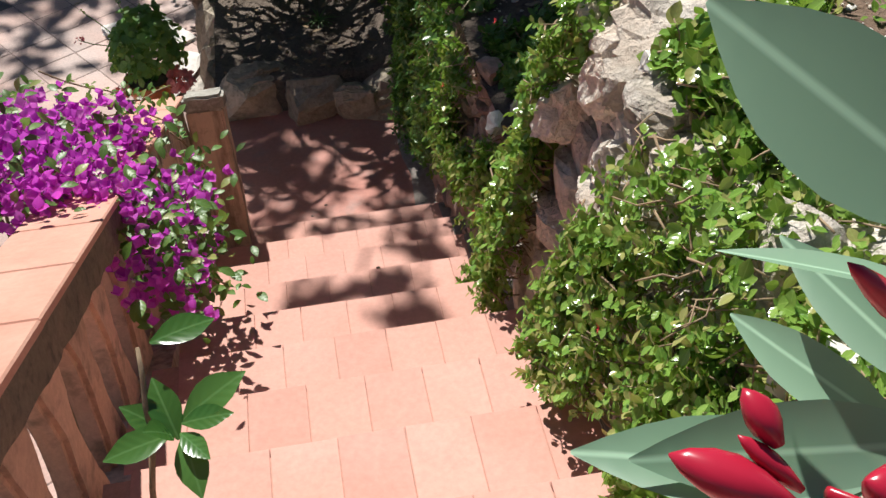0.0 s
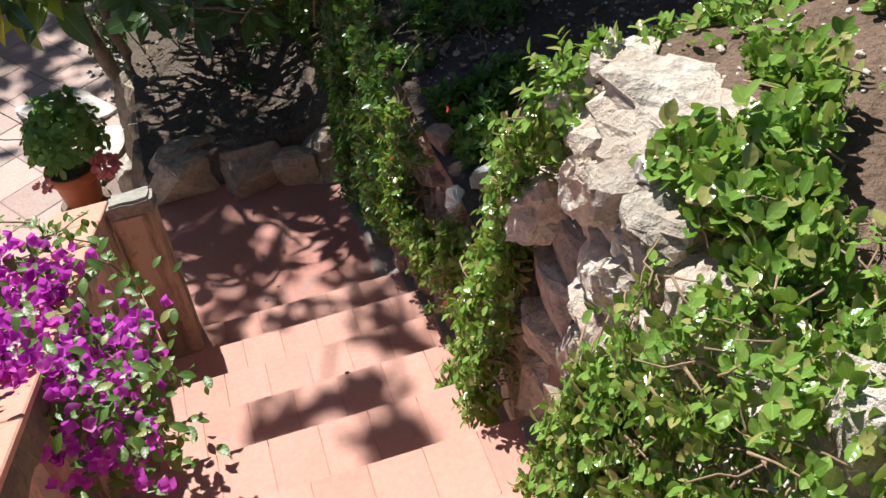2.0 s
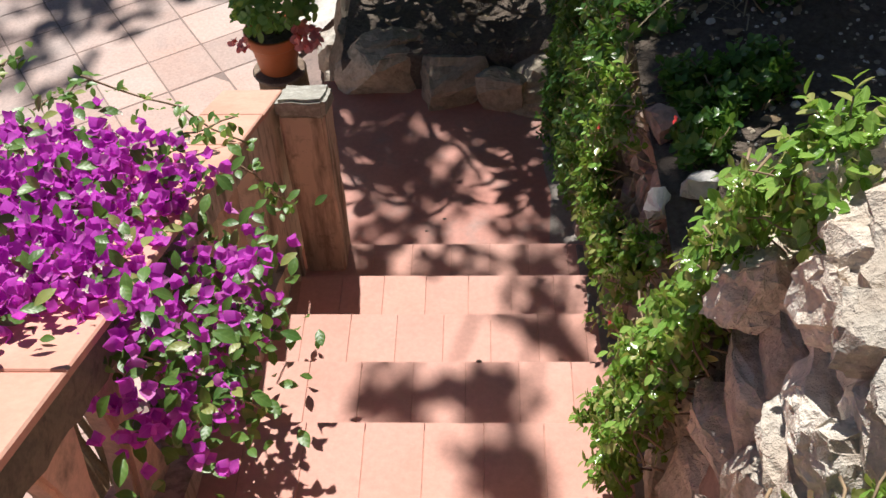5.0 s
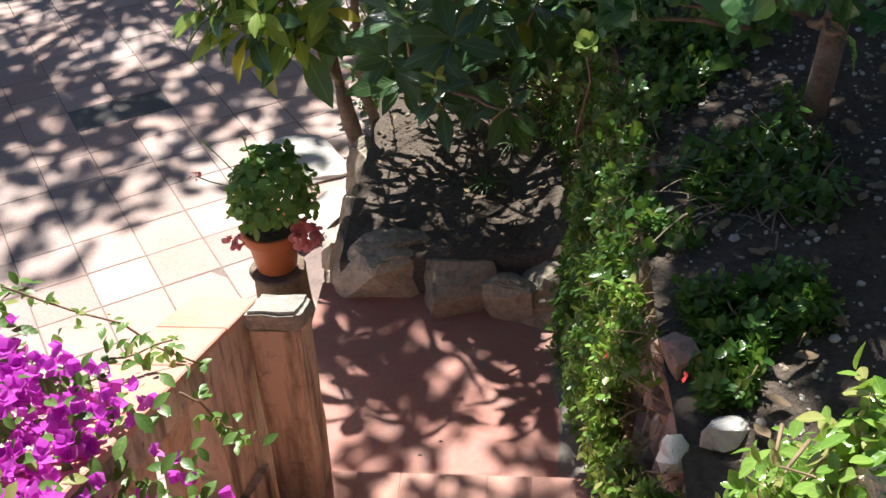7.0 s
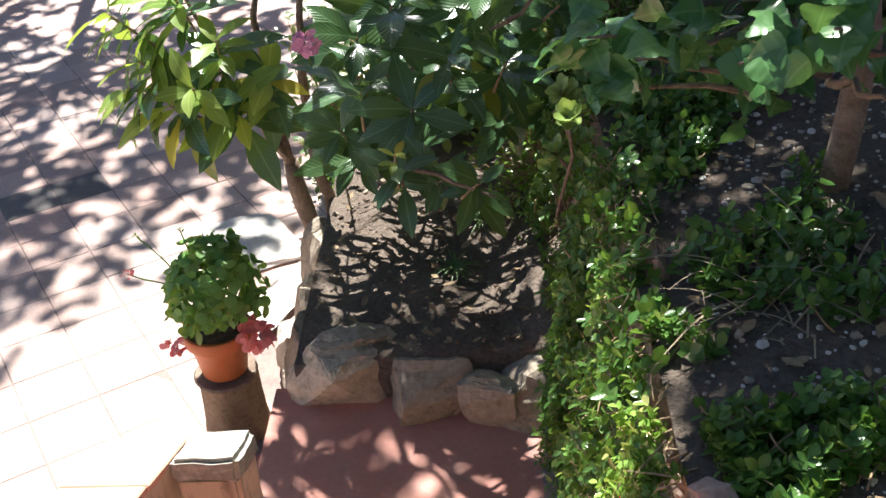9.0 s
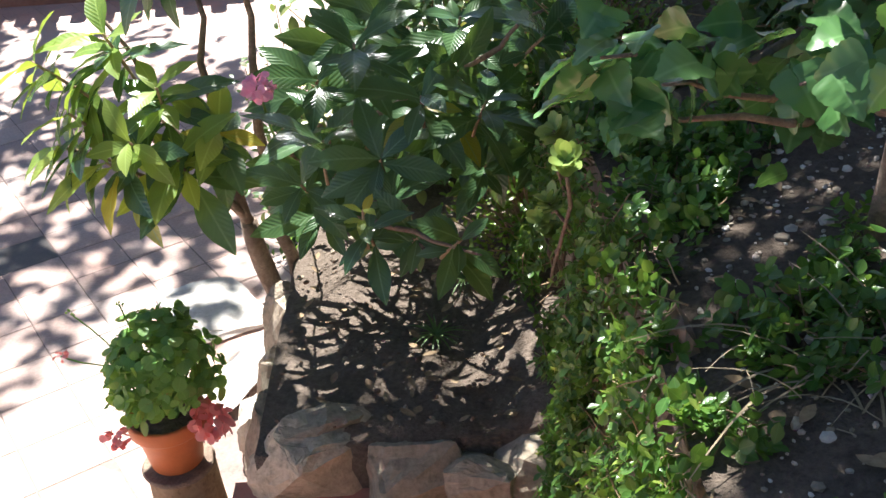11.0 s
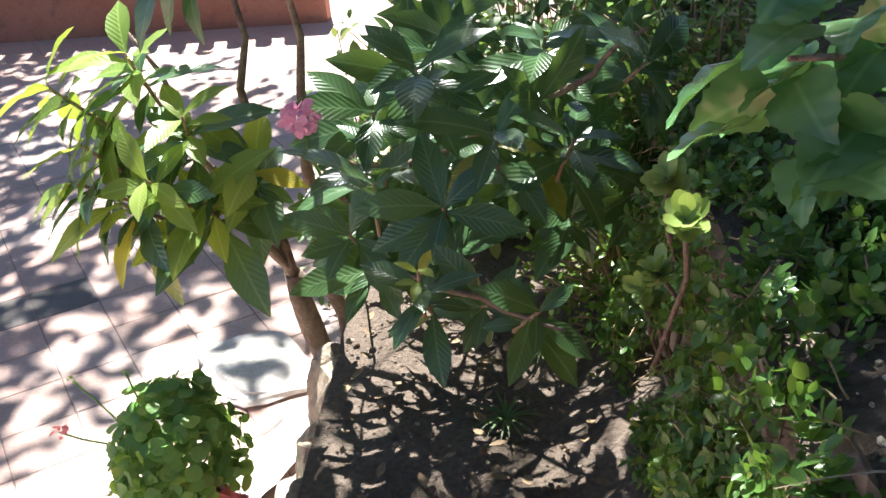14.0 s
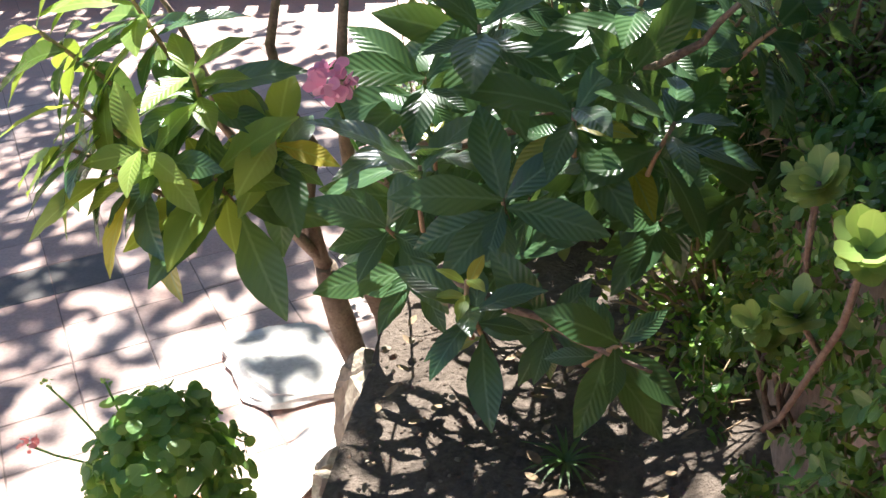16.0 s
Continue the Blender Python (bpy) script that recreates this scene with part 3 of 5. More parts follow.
def boulder(i, at, size, turn, label):
    ob = new("boulder", BOULDERS[i])
    ob.matrix_basis = Matrix.LocRotScale(at, Euler(turn), size)
    return tagged(ob, label, "stone", "boulders edging the upper bed")


boulder(0, (0.93, -2.06, 1.94), (0.40, 0.48, 0.20), (0.05, -0.06, 0.3), "broad flat pitted limestone boulder sunk in dry soil")
boulder(1, (0.80, -2.27, 1.94), (0.24, 0.17, 0.16), (0.1, 0.0, 0.4), "smooth white limestone boulder on the bed's edge")
boulder(2, (0.84, -1.86, 1.94), (0.20, 0.17, 0.18), (0.2, 0.1, 0.9), "pale knobbly boulder at the bed's corner")
boulder(3, (0.74, -2.02, 1.84), (0.12, 0.13, 0.20), (0.1, 0.15, 0.1), "upright pinkish boulder on the wall's edge")
boulder(4, (0.71, -2.24, 1.78), (0.12, 0.13, 0.22), (-0.1, 0.2, 0.5), "upright cream boulder on the wall's edge")
boulder(5, (0.74, -2.46, 1.88), (0.18, 0.16, 0.20), (0.1, 0.1, 1.1), "cream pitted boulder beside hanging succulents")
boulder(3, (0.86, -2.46, 1.93), (0.22, 0.20, 0.18), (0.3, 0.1, 2.1), "rough tan boulder among succulents")
boulder(0, (0.70, -1.82, 1.66), (0.13, 0.14, 0.17), (0.2, 0.1, 2.4), "shaded tan boulder under hanging succulents")
boulder(2, (1.02, -2.86, 1.98), (0.30, 0.30, 0.24), (0.2, 0.1, 2.0), "pitted cream boulder among succulent runners")

# ---- planting bed beyond the landing ----
bm = bmesh.new()
nx, ny = 24, 40
V = [[bm.verts.new((-0.42 + 1.25 * i / nx, 0.86 + 3.2 * j / ny, 0)) for j in range(ny + 1)] for i in range(nx + 1)]
for i in range(nx):
    for j in range(ny):
        bm.faces.new((V[i][j], V[i + 1][j], V[i + 1][j + 1], V[i][j + 1])).smooth = True
for v in bm.verts:
    v.co.z = 0.19 + 0.10 * smooth(0.3, 0.75, v.co.x) - 0.03 * smooth(-0.1, -0.42, v.co.x) + 0.03 * noise.noise(v.co * 4) + 0.014 * noise.noise(v.co * 13)
r = bmesh.ops.extrude_edge_only(bm, edges=[e for e in bm.edges if e.is_boundary])
for v in [g for g in r["geom"] if isinstance(g, bmesh.types.BMVert)]:
    v.co.z = -0.6
tagged(part("planting_soil", bm, SOILDARK), "soil of the planting bed, toned for the shade it lies in", "soil", kind="structure")


# ---- things: stones round the bed ----
def edge_stone(me, at, size, turn, label):
    ob = new("edging_stone", me)
    ob.matrix_basis = Matrix.LocRotScale(at, Euler(turn), Vector(size) * 1.18)
    return tagged(ob, label, "stone", "stones edging the planting bed")


edge_stone(GREYS[0], (-0.24, 0.89, 0.065), (0.39, 0.27, 0.30), (0.05, 0.02, 0.03), "large squared tan edging stone at the bed's corner")
edge_stone(GREYS[1], (0.10, 0.83, 0.05), (0.29, 0.22, 0.26), (0.02, 0.05, 0.3), "rough grey edging stone before the dark soil")
edge_stone(GREYS[2], (0.32, 0.80, 0.05), (0.22, 0.20, 0.26), (0.1, 0.0, -0.2), "rough grey edging stone before the dark soil")
edge_stone(GREYS[3], (0.51, 0.76, 0.11), (0.28, 0.21, 0.15), (0.06, -0.04, 0.1), "flat tan edging stone lying on another")
edge_stone(GREYS[4], (0.50, 0.75, 0.00), (0.26, 0.18, 0.12), (0.0, 0.04, 0.1), "low grey edging stone under a flat one")
edge_stone(GREYS[5], (-0.22, 0.99, 0.20), (0.26, 0.16, 0.10), (0.05, 0.04, 0.5), "small tan stone lying on the corner stone")
for i, y in enumerate((1.16, 1.36, 1.56, 1.76, 1.95)):
    edge_stone(GREYS[i], (-0.44 + 0.03 * (i % 2), y, -0.06), (0.16, 0.20, 0.37), (0, 0.1, 0.2 * i), "mossy grey stone along the bed's side")

# ---- stump and potted geranium ----
SX, SY = -0.79, 1.19
stump = thing("tree_stump", (SX, SY, PZ), "weathered sawn log standing on the patio as a plant stand", "stump")
bm = bmesh.new()
sides, prof = 30, ((0.150, 0.0), (0.138, 0.03), (0.128, 0.1), (0.122, 0.2), (0.120, 0.29), (0.116, 0.305))
rings = []
for rr, z in prof:
    rings.append([bm.verts.new(Vector((math.cos(a) * rr * (1 + 0.07 * math.sin(3 * a + 1) + 0.04 * math.sin(7 * a)), math.sin(a) * rr * (1 + 0.07 * math.sin(3 * a + 1) + 0.04 * math.sin(7 * a)), z))) for a in [k * 2 * math.pi / sides for k in range(sides)]])
for a, b in zip(rings, rings[1:]):
    for k in range(sides):
        bm.faces.new((a[k], a[(k + 1) % sides], b[(k + 1) % sides], b[k])).smooth = True
bm.faces.new(rings[-1])
part("trunk", bm, CUTWOOD, stump)
bm = lathe(((0.13, 0.0), (0.135, 0.012), (0.128, 0.022), (0.118, 0.015)), 28)
sc = part("saucer", bm, BARK, stump, "dark dish under the pot")
sc.location = (0.0, 0.0, 0.298)

pot = thing("potted_geranium", (SX, SY, -0.105), "salmon-flowered geranium in an orange clay pot on a log", "potted plant")
bm = lathe(((0.088, 0.0), (0.094, 0.004), (0.118, 0.15), (0.122, 0.165), (0.136, 0.168), (0.142, 0.176), (0.142, 0.222), (0.137, 0.228), (0.126, 0.226), (0.122, 0.195)), 36)
clay_pot = part("pot", bm, POTCLAY, pot)
bm = lathe(((0.119, 0.192), (0.12, 0.200), (0.06, 0.206)), 24)
roughen(bm, 0.004, 30)
part("potting_soil", bm, SOILDARK, clay_pot, "dark potting soil under the leaves")
G = np.array((SX, SY, 0.10))
pl = []
for i in range(760):
    d = unit()
    d[2] = abs(d[2]) * 1.1 - 0.12
    r = rng.uniform(0.72, 1.05)
    p = G + d * np.array((0.185, 0.185, 0.29)) * r * (1 + 0.22 * noise.noise(Vector(d) * 2.2)) + np.array((0.02, 0, 0.15))
    pl.append((p, axes(np.cross(d, unit()) + d * 0.25 + (0, 0, -0.15), d * 0.7 + (0, 0, 0.8) + rng.normal(size=3) * 0.6), rng.uniform(0.030, 0.052)))
leaves("foliage", shape(1.0, (0.2, 0.44, 0.52, 0.50, 0.38, 0.12), 0.15, 0.25, 0.03), pl, G_GER, pot)
bm = bmesh.new()
for i in range(16):
    a = rng.uniform(0, 6.28)
    e = G + np.array((math.cos(a) * 0.13, math.sin(a) * 0.13, rng.uniform(0.1, 0.25)))
    tube(bm, wavy(G + (0, 0, -0.03), e, 4, 0.1, i), [0.006, 0.005, 0.004, 0.004, 0.003], 5)
ends = ((-0.30, -0.02, 0.30), (-0.26, 0.06, 0.42), (-0.05, -0.03, 0.50))
for i, e in enumerate(ends):
    tube(bm, wavy(G + (0, 0, 0.15), G + np.array(e), 5, 0.08, 40 + i), [0.003] * 6, 5)
under(part("stem", bm, G_GER), pot)["kind"] = "stuff"


def blossom(centre, radius, count, material, name="flower_head", parent=None, label=""):
    pl = []
    for _ in range(count):
        d = unit()
        d[2] = d[2] * 0.8 + 0.15
        pl.append((np.asarray(centre) + d * radius * rng.uniform(0.55, 1), axes(np.cross(d, unit()) + 0.3 * d, d), radius * rng.uniform(0.55, 0.85)))
    return leaves(name, shape(1.0, (0.15, 0.36, 0.46, 0.40, 0.1), 0.2, -0.3), pl, material, parent, label)


blossom((-0.80 + -0.115, 0.92 + 0.10, 0.15), 0.036, 34, PINK, parent=pot, label="salmon-pink geranium flower head")
blossom((SX + 0.17, SY - 0.07, 0.11), 0.060, 60, PINK, parent=pot, label="salmon-pink geranium flower head")
blossom(G + np.array(ends[0]), 0.022, 14, PINK, parent=pot, label="opening pink geranium buds")
blossom(G + np.array(ends[1]), 0.014, 10, G_GER, parent=pot, label="green geranium buds")
blossom(G + np.array(ends[2]), 0.012, 10, G_GER, parent=pot, label="green geranium buds")

# ---- loquat tree ----
tree = thing("loquat_tree", (-0.50, 2.10, -0.44), "multi-stemmed loquat tree with long ribbed leaves", "tree")
bm = bmesh.new()
F0 = (-0.57, 2.06, 0.40)
tube(bm, wavy((-0.49, 2.10, -0.46), F0, 7, 0.06, 2), [0.062, 0.053, 0.048, 0.046, 0.043, 0.042, 0.04, 0.036], 10)
tube(bm, wavy((-0.45, 2.14, -0.46), (-0.46, 2.12, 0.62), 7, 0.05, 5), [0.045, 0.04, 0.036, 0.034, 0.03, 0.028, 0.026, 0.024], 9)
roughen(bm, 0.008, 18)
under(part("trunk", bm, BARK), tree)
LOQUAT_LIMBS = ((F0, (-0.80, 1.75, 0.95), 0.022), (F0, (-0.62, 2.05, 1.45), 0.026), (F0, (-1.00, 2.10, 1.30), 0.02), ((-0.46, 2.12, 0.62), (-0.42, 2.0, 1.6), 0.024), ((-0.46, 2.12, 0.62), (-0.10, 1.85, 0.95), 0.018),
         ((-0.46, 2.12, 0.62), (0.30, 1.75, 1.10), 0.02), ((-0.47, 2.11, 0.40), (0.02, 1.25, 0.80), 0.016), ((-0.62, 2.05, 1.45), (-0.75, 2.1, 2.6), 0.02), ((-0.42, 2.0, 1.6), (-0.15, 2.0, 2.7), 0.022), ((-0.42, 2.0, 1.6), (0.45, 2.2, 2.4), 0.018),
         ((-0.62, 2.05, 1.45), (-0.35, 1.6, 2.3), 0.018), ((0.30, 1.75, 1.10), (0.62, 1.6, 1.35), 0.014), ((0.02, 1.25, 0.80), (0.36, 1.02, 0.78), 0.011))
for i, (a, b, r) in enumerate(LOQUAT_LIMBS):
    bm = bmesh.new()
    tube(bm, wavy(a, b, 6, 0.10, 11 + i), [r * (1 - 0.11 * j) for j in range(7)], 7)
    under(part("limb", bm, BARK), tree)
LOQ = shape(1.0, LANCE, 0.20, 0.55, 0.012, 0.0)
old, young = [], []
bm = bmesh.new()


def spray(p, d, size, count, into, hang=0.0):
    """A loquat twig with a whorl of leaves."""
    p, d = np.asarray(p, float), np.asarray(d, float)
    tube(bm, wavy(p - d / np.linalg.norm(d) * 0.16, p, 3, 0.05, p[0] * 9), [0.007, 0.006, 0.006, 0.005], 5)
    rosette(into, p, d, count, size, 1.15, 0.012, 0.4, hang)


# pale young sprays over the patio, their sunlit look put into the leaf colour
for p, d, s, c in (((-0.66, 1.55, 0.88), (-0.1, -0.5, 0.8), 0.25, 10), ((-1.02, 1.62, 1.05), (-0.6, -0.2, 0.7), 0.23, 10), ((-0.70, 1.62, 1.12), (0, -0.3, 0.9), 0.23, 10), ((-1.15, 1.75, 1.20), (-0.7, 0, 0.6), 0.23, 9),
                   ((-0.90, 1.52, 0.90), (-0.5, -0.4, 0.5), 0.23, 9), ((-0.88, 1.75, 1.28), (-0.3, -0.2, 0.9), 0.23, 9), ((-1.1, 1.65, 0.92), (-0.7, -0.2, 0.4), 0.21, 8), ((-0.52, 1.62, 0.95), (0.2, -0.5, 0.7), 0.22, 8), ((-0.78, 1.45, 1.0), (-0.2, -0.6, 0.6), 0.21, 8)):
    p = np.array(p) + (0, 0, 0.05)
    spray(p, d, s * 1.08, c // 2 + 3, young, 0.15)
    spray(p - np.array(d) * 0.08, d, s * 1.05, c // 2 + 3, old, 0.8)
# dark mass over the bed
for p, d, s, c in (((-0.15, 1.74, 0.95), (0, -0.1, 1), 0.26, 9), ((0.0, 1.16, 0.83), (-0.2, -0.3, 0.9), 0.18, 10), ((0.30, 1.05, 0.82), (0.3, -0.4, 0.5), 0.19, 9), ((0.42, 1.57, 1.06), (0.3, -0.2, 0.8), 0.24, 10), ((0.20, 1.50, 1.12), (0, -0.4, 0.8), 0.24, 10),
                   ((0.05, 1.40, 0.95), (0, -0.5, 0.5), 0.22, 9), ((0.62, 1.60, 1.26), (0.5, -0.3, 0.6), 0.22, 9), ((-0.02, 1.70, 1.25), (0, -0.3, 0.9), 0.24, 9), ((0.35, 1.75, 1.30), (0.2, -0.3, 0.8), 0.24, 10), ((-0.25, 1.55, 0.80), (-0.1, -0.5, 0.5), 0.2, 9), ((0.16, 1.20, 0.75), (0.1, -0.6, 0.4), 0.18, 8)):
    spray(p, d, s, c, old, 0.5)
spray((-0.14, 1.47, 1.0), (0.0, 0.1, 1), 0.26, 5, old, -0.6)
spray((0.0, 1.14, 0.90), (0, -0.2, 1), 0.10, 5, young)
for i in range(40):
    p = np.array((rng.uniform(-0.30, 0.75), rng.uniform(1.5, 2.6), rng.uniform(0.6, 1.25)))
    spray(p, np.array((p[0] * 0.5, -0.5, 0.5)) + rng.normal(size=3) * 0.25, rng.uniform(0.19, 0.26), 9, old, 0.45)
# upper crown that shades landing and steps
for i in range(12):
    p = np.array((rng.uniform(-0.75, 0.25), rng.uniform(1.3, 2.1), rng.uniform(1.55, 2.3)))
    spray(p, np.array((p[0], p[1] - 2, 0.7)) + rng.normal(size=3) * 0.3, rng.uniform(0.19, 0.25), 9, old, 0.5)
under(part("twig", bm, TWIG), tree)["kind"] = "stuff"
leaves("crown", LOQ, old, G_LOQ, tree)
leaves("sunlit_young_crown", LOQ, young, G_LOQY, tree, "fresh loquat leaves, their yellow-green partly standing for sunlight")

# ---- bougainvillea over the rail ----
boug = thing("bougainvillea", (-0.85, -1.35, -0.43), "bougainvillea with magenta bracts sprawling over the handrail", "shrub")
bm = bmesh.new()
for i in range(12):
    ey = rng.uniform(-1.8, -1.1)
    e = (rng.uniform(-1.2, -0.70), ey, rail_z(ey) - 0.10)
    tube(bm, wavy((-0.85 + rng.uniform(-.08, .08), -1.35 + rng.uniform(-.1, .1), -0.45), e, 8, 0.10, 60 + i), [0.02 - 0.0018 * j for j in range(9)], 6)
SPRAYS = []
for i in range(235):
    # a mound leaning over the rail
    u, v = rng.uniform(0, 1), rng.uniform(0, 1)
    y = -1.86 + 0.72 * u
    x = -1.40 + 0.95 * v + 0.03 * rng.normal()
    z = rail_z(y) + 0.03 + 0.15 * math.sin(math.pi * min(v + 0.1, 1)) - 0.40 * max(0, -0.95 - x) + rng.normal() * 0.045
    if x > -0.45:
        z = rail_z(y) + 0.08 - (x + 0.45) * 2.2 + rng.normal() * 0.05
    SPRAYS.append(np.array((x, y, z)))
for i in range(64):
    y = rng.uniform(-1.88, -1.28)
    SPRAYS.append(np.array((rng.uniform(-0.42, -0.31), y, rail_z(y) - rng.uniform(0.02, 0.40))))
br, gl = [], []
BR = shape(1.0, (0.12, 0.34, 0.42, 0.36, 0.2, 0.01), 0.35, -0.35)
for k, p in enumerate(SPRAYS):
    leafy_part = rng.uniform() < 0.28 or p[0] > -0.40 and rng.uniform() < 0.6
    for _ in range(12 if not leafy_part else 2):
        c = p + rng.normal(size=3) * np.array((0.042, 0.042, 0.034))
        d = np.array((0.25, -0.35, 0.8)) + rng.normal(size=3) * 0.5
        d /= np.linalg.norm(d)
        a = np.cross(d, unit())
        a /= np.linalg.norm(a)
        b = np.cross(d, a)
        for q in range(3):
            s = a * math.cos(q * 2.094) + b * math.sin(q * 2.094)
            br.append((c, axes(s * 0.8 + d * 0.75, d), rng.uniform(0.023, 0.036)))
    for _ in range(10 if leafy_part else 5):
        c = p + rng.normal(size=3) * 0.07 - (0, 0, 0.03)
        gl.append((c, axes(unit() + (0.1, -0.2, 0), (0, -0.2, 1)), rng.uniform(0.03, 0.055)))
# long runners with small leaves
for a, b in (((-0.6, -1.2, 1.4), (-0.36, -1.05, 1.40)), ((-0.75, -0.95, 1.45), (-0.42, -0.80, 1.10)), ((-0.5, -1.45, 1.4), (-0.24, -1.55, 1.22)), ((-0.9, -0.95, 1.35), (-0.85, -0.70, 1.25)), ((-1.1, -1.0, 1.4), (-1.0, -0.72, 1.35)), ((-0.45, -1.75, 1.4), (-0.24, -1.72, 1.15)), ((-0.4, -1.0, 1.2), (-0.33, -0.86, 0.9))):
    pts = wavy(a, b, 9, 0.12, a[0] * 5)
    tube(bm, pts, [0.003] * 10, 4)
    for q in pts[2:]:
        for _ in range(4):
            gl.append((np.array(q) + rng.normal(size=3) * 0.012, axes(unit(), (0, 0, 1)), rng.uniform(0.025, 0.045)))
wf = []
for p in SPRAYS[::3]:
    c = p + rng.normal(size=3) * 0.04 + (0, -0.02, 0.05)
    rosette(wf, c, (0.1, -0.4, 0.9), 5, 0.010, 1.2)
leaves("flower", shape(1.0, OVAL, 0.1, 0.0), wf, CREAM, boug, "tiny cream flowers inside the bracts")["kind"] = "stuff"
under(part("branch", bm, TWIG), boug)["kind"] = "stuff"
leaves("blossom", BR, br, BRACT, boug, "papery magenta bracts")
leaves("foliage", shape(1.0, OVAL, 0.25, 0.4), gl, G_BOUG, boug)

# ---- trailing succulents on the wall and the raised bed ----
APT = shape(1.0, (0.03, 0.22, 0.31, 0.32, 0.22, 0.03), 0.18, 0.25, 0.0, 0.1)


def wall_point(y, z, off):
    e = 0.03
    x = wall_x(y, z)
    return np.array((x - off, y, z)), np.array((-1.0, -(wall_x(y + e, z) - wall_x(y - e, z)) / (2 * e), 0.25))


def cover(name, label, spots, material, size, per=7, stems=True, group="plants trailing over the wall"):
    """A mat of leafy shoots, one plant. spots: (place, way out)."""
    c = np.mean([p for p, _ in spots], axis=0)
    ob = thing(name, tuple(c), label, "plant", group)
    out = []
    bm = bmesh.new()
    for i, (p, d) in enumerate(spots):
        d = np.asarray(d, float) + rng.normal(size=3) * 0.6
        d /= np.linalg.norm(d)
        rosette(out, p + d * rng.uniform(0.0, 0.05), d, per, size, 1.0, size * 0.22, 0.5)
        if stems and i % 3 == 0:
            q = p - d * 0.06 + np.array((0, rng.uniform(-0.08, 0.08), rng.uniform(-0.03, 0.05)))
            tube(bm, wavy(q, p + d * 0.02, 3, 0.12, i), [0.003, 0.0025, 0.002, 0.002], 4)
    if stems and len(bm.verts):
        under(part("stem", bm, TWIG), ob)["kind"] = "stuff"
    else:
        bm.free()
    leaves("foliage", APT, out, material, ob)
    return ob


def patch(n, y0, y1, z0, z1, thresh, seed, off=0.03):
    """Spots on the wall's face where the growth is thick; heights are shares of the wall's height."""
    s = []
    while len(s) < n:
        y, k = rng.uniform(y0, y1), rng.uniform(z0, z1)
        zb, zt = tread_z(y), wall_top(y)
        z = zb + (zt - zb) * k
        if noise.noise(Vector((y * 2.6, z * 2.6, seed))) + 0.35 * (k - 0.4) < thresh:
            continue
        s.append(wall_point(y, z, off + rng.uniform(0, 0.07)))
    return s


def mat_on_bed(n, x0, x1, y0, y1, thresh, seed, lift=0.05):
    s, tries = [], 0
    while len(s) < n and tries < n * 30:
        tries += 1
        x, y = rng.uniform(x0, x1), rng.uniform(y0, y1)
        if noise.noise(Vector((x * 2.4, y * 2.4, seed))) < thresh:
            continue
        s.append((np.array((x, y, bed_z(x, y) + rng.uniform(0.0, lift))), (rng.normal() * 0.3 - 0.2, rng.normal() * 0.3, 1.0)))
    return s


cover("trailing_succulent", "glossy green succulent spilling down the stone wall", patch(700, -2.48, -2.16, 0.0, 0.72, -0.05, 1.0), G_APT, 0.026)
cover("trailing_succulent", "glossy green succulent hanging to the tiled steps", patch(760, -3.2, -2.35, 0.0, 0.95, 0.0, 2.0), G_APT, 0.026)
cover("trailing_succulent", "glossy green succulent hanging over the wall's corner", patch(900, -1.82, -1.48, 0.08, 1.0, -0.3, 3.0, 0.05), G_APT, 0.025)
cover("trailing_succulent", "green succulent mat in front of bare soil", mat_on_bed(900, 0.76, 2.0, -2.55, -2.20, -0.3, 4.0, 0.10), G_APT, 0.036, 8)
cover("trailing_succulent", "yellowish succulent mat with bare stems", mat_on_bed(1350, 0.64, 2.0, -3.3, -2.50, -0.3, 5.0, 0.09), G_APT, 0.028, 8)
cover("trailing_succulent", "green succulent along the far edge of the soil", mat_on_bed(577, 0.72, 1.9, -1.80, -1.52, -0.3, 6.0, 0.10), G_APT, 0.036, 8)
cover("trailing_succulent", "green succulent on the slope below the upper bed", mat_on_bed(380, 0.74, 1.5, -1.72, -1.55, -0.3, 7.5, 0.08), G_APT, 0.031, 8)
cover("trailing_succulent", "green succulent over the lower stone wall", patch(577, -1.2, -0.42, 0.45, 1.0, 0.0, 8.0, 0.02), G_APT, 0.027)
cover("trailing_succulent", "low green plant on shaded soil behind the wall", mat_on_bed(297, 0.76, 1.1, -0.95, -0.50, -0.2, 9.0, 0.07), G_IVY, 0.033, 8)
def cloud(n, c, r):
    """Spots in a loose mound."""
    out = []
    for _ in range(n):
        d = unit()
        out.append((np.array(c) + d * np.array(r) * rng.uniform(0.5, 1.0), d + np.array((-0.3, 0.0, 0.6))))
    return out


cover("trailing_succulent", "bushy succulent overhanging the corner of the upper bed", cloud(330, (0.81, -1.83, 1.89), (0.12, 0.10, 0.11)), G_APT, 0.030)
cover("trailing_succulent", "bushy succulent overhanging the end of the upper bed", cloud(380, (1.10, -1.84, 1.92), (0.22, 0.11, 0.11)), G_APT, 0.032)
cover("trailing_succulent", "leafy succulent runners low on the wall's corner", cloud(300, (0.73, -1.65, 1.50), (0.10, 0.09, 0.24)), G_APT, 0.029)
cover("succulent_clump", "small green clump alone on dry soil", mat_on_bed(49, 1.05, 1.17, -2.12, -2.0, -1, 9.0, 0.06), G_APT, 0.033, 8)
cover("succulent_clump", "small green clump alone on dry soil", mat_on_bed(59, 1.35, 1.5, -1.98, -1.84, -1, 9.0, 0.06), G_APT, 0.033, 8)
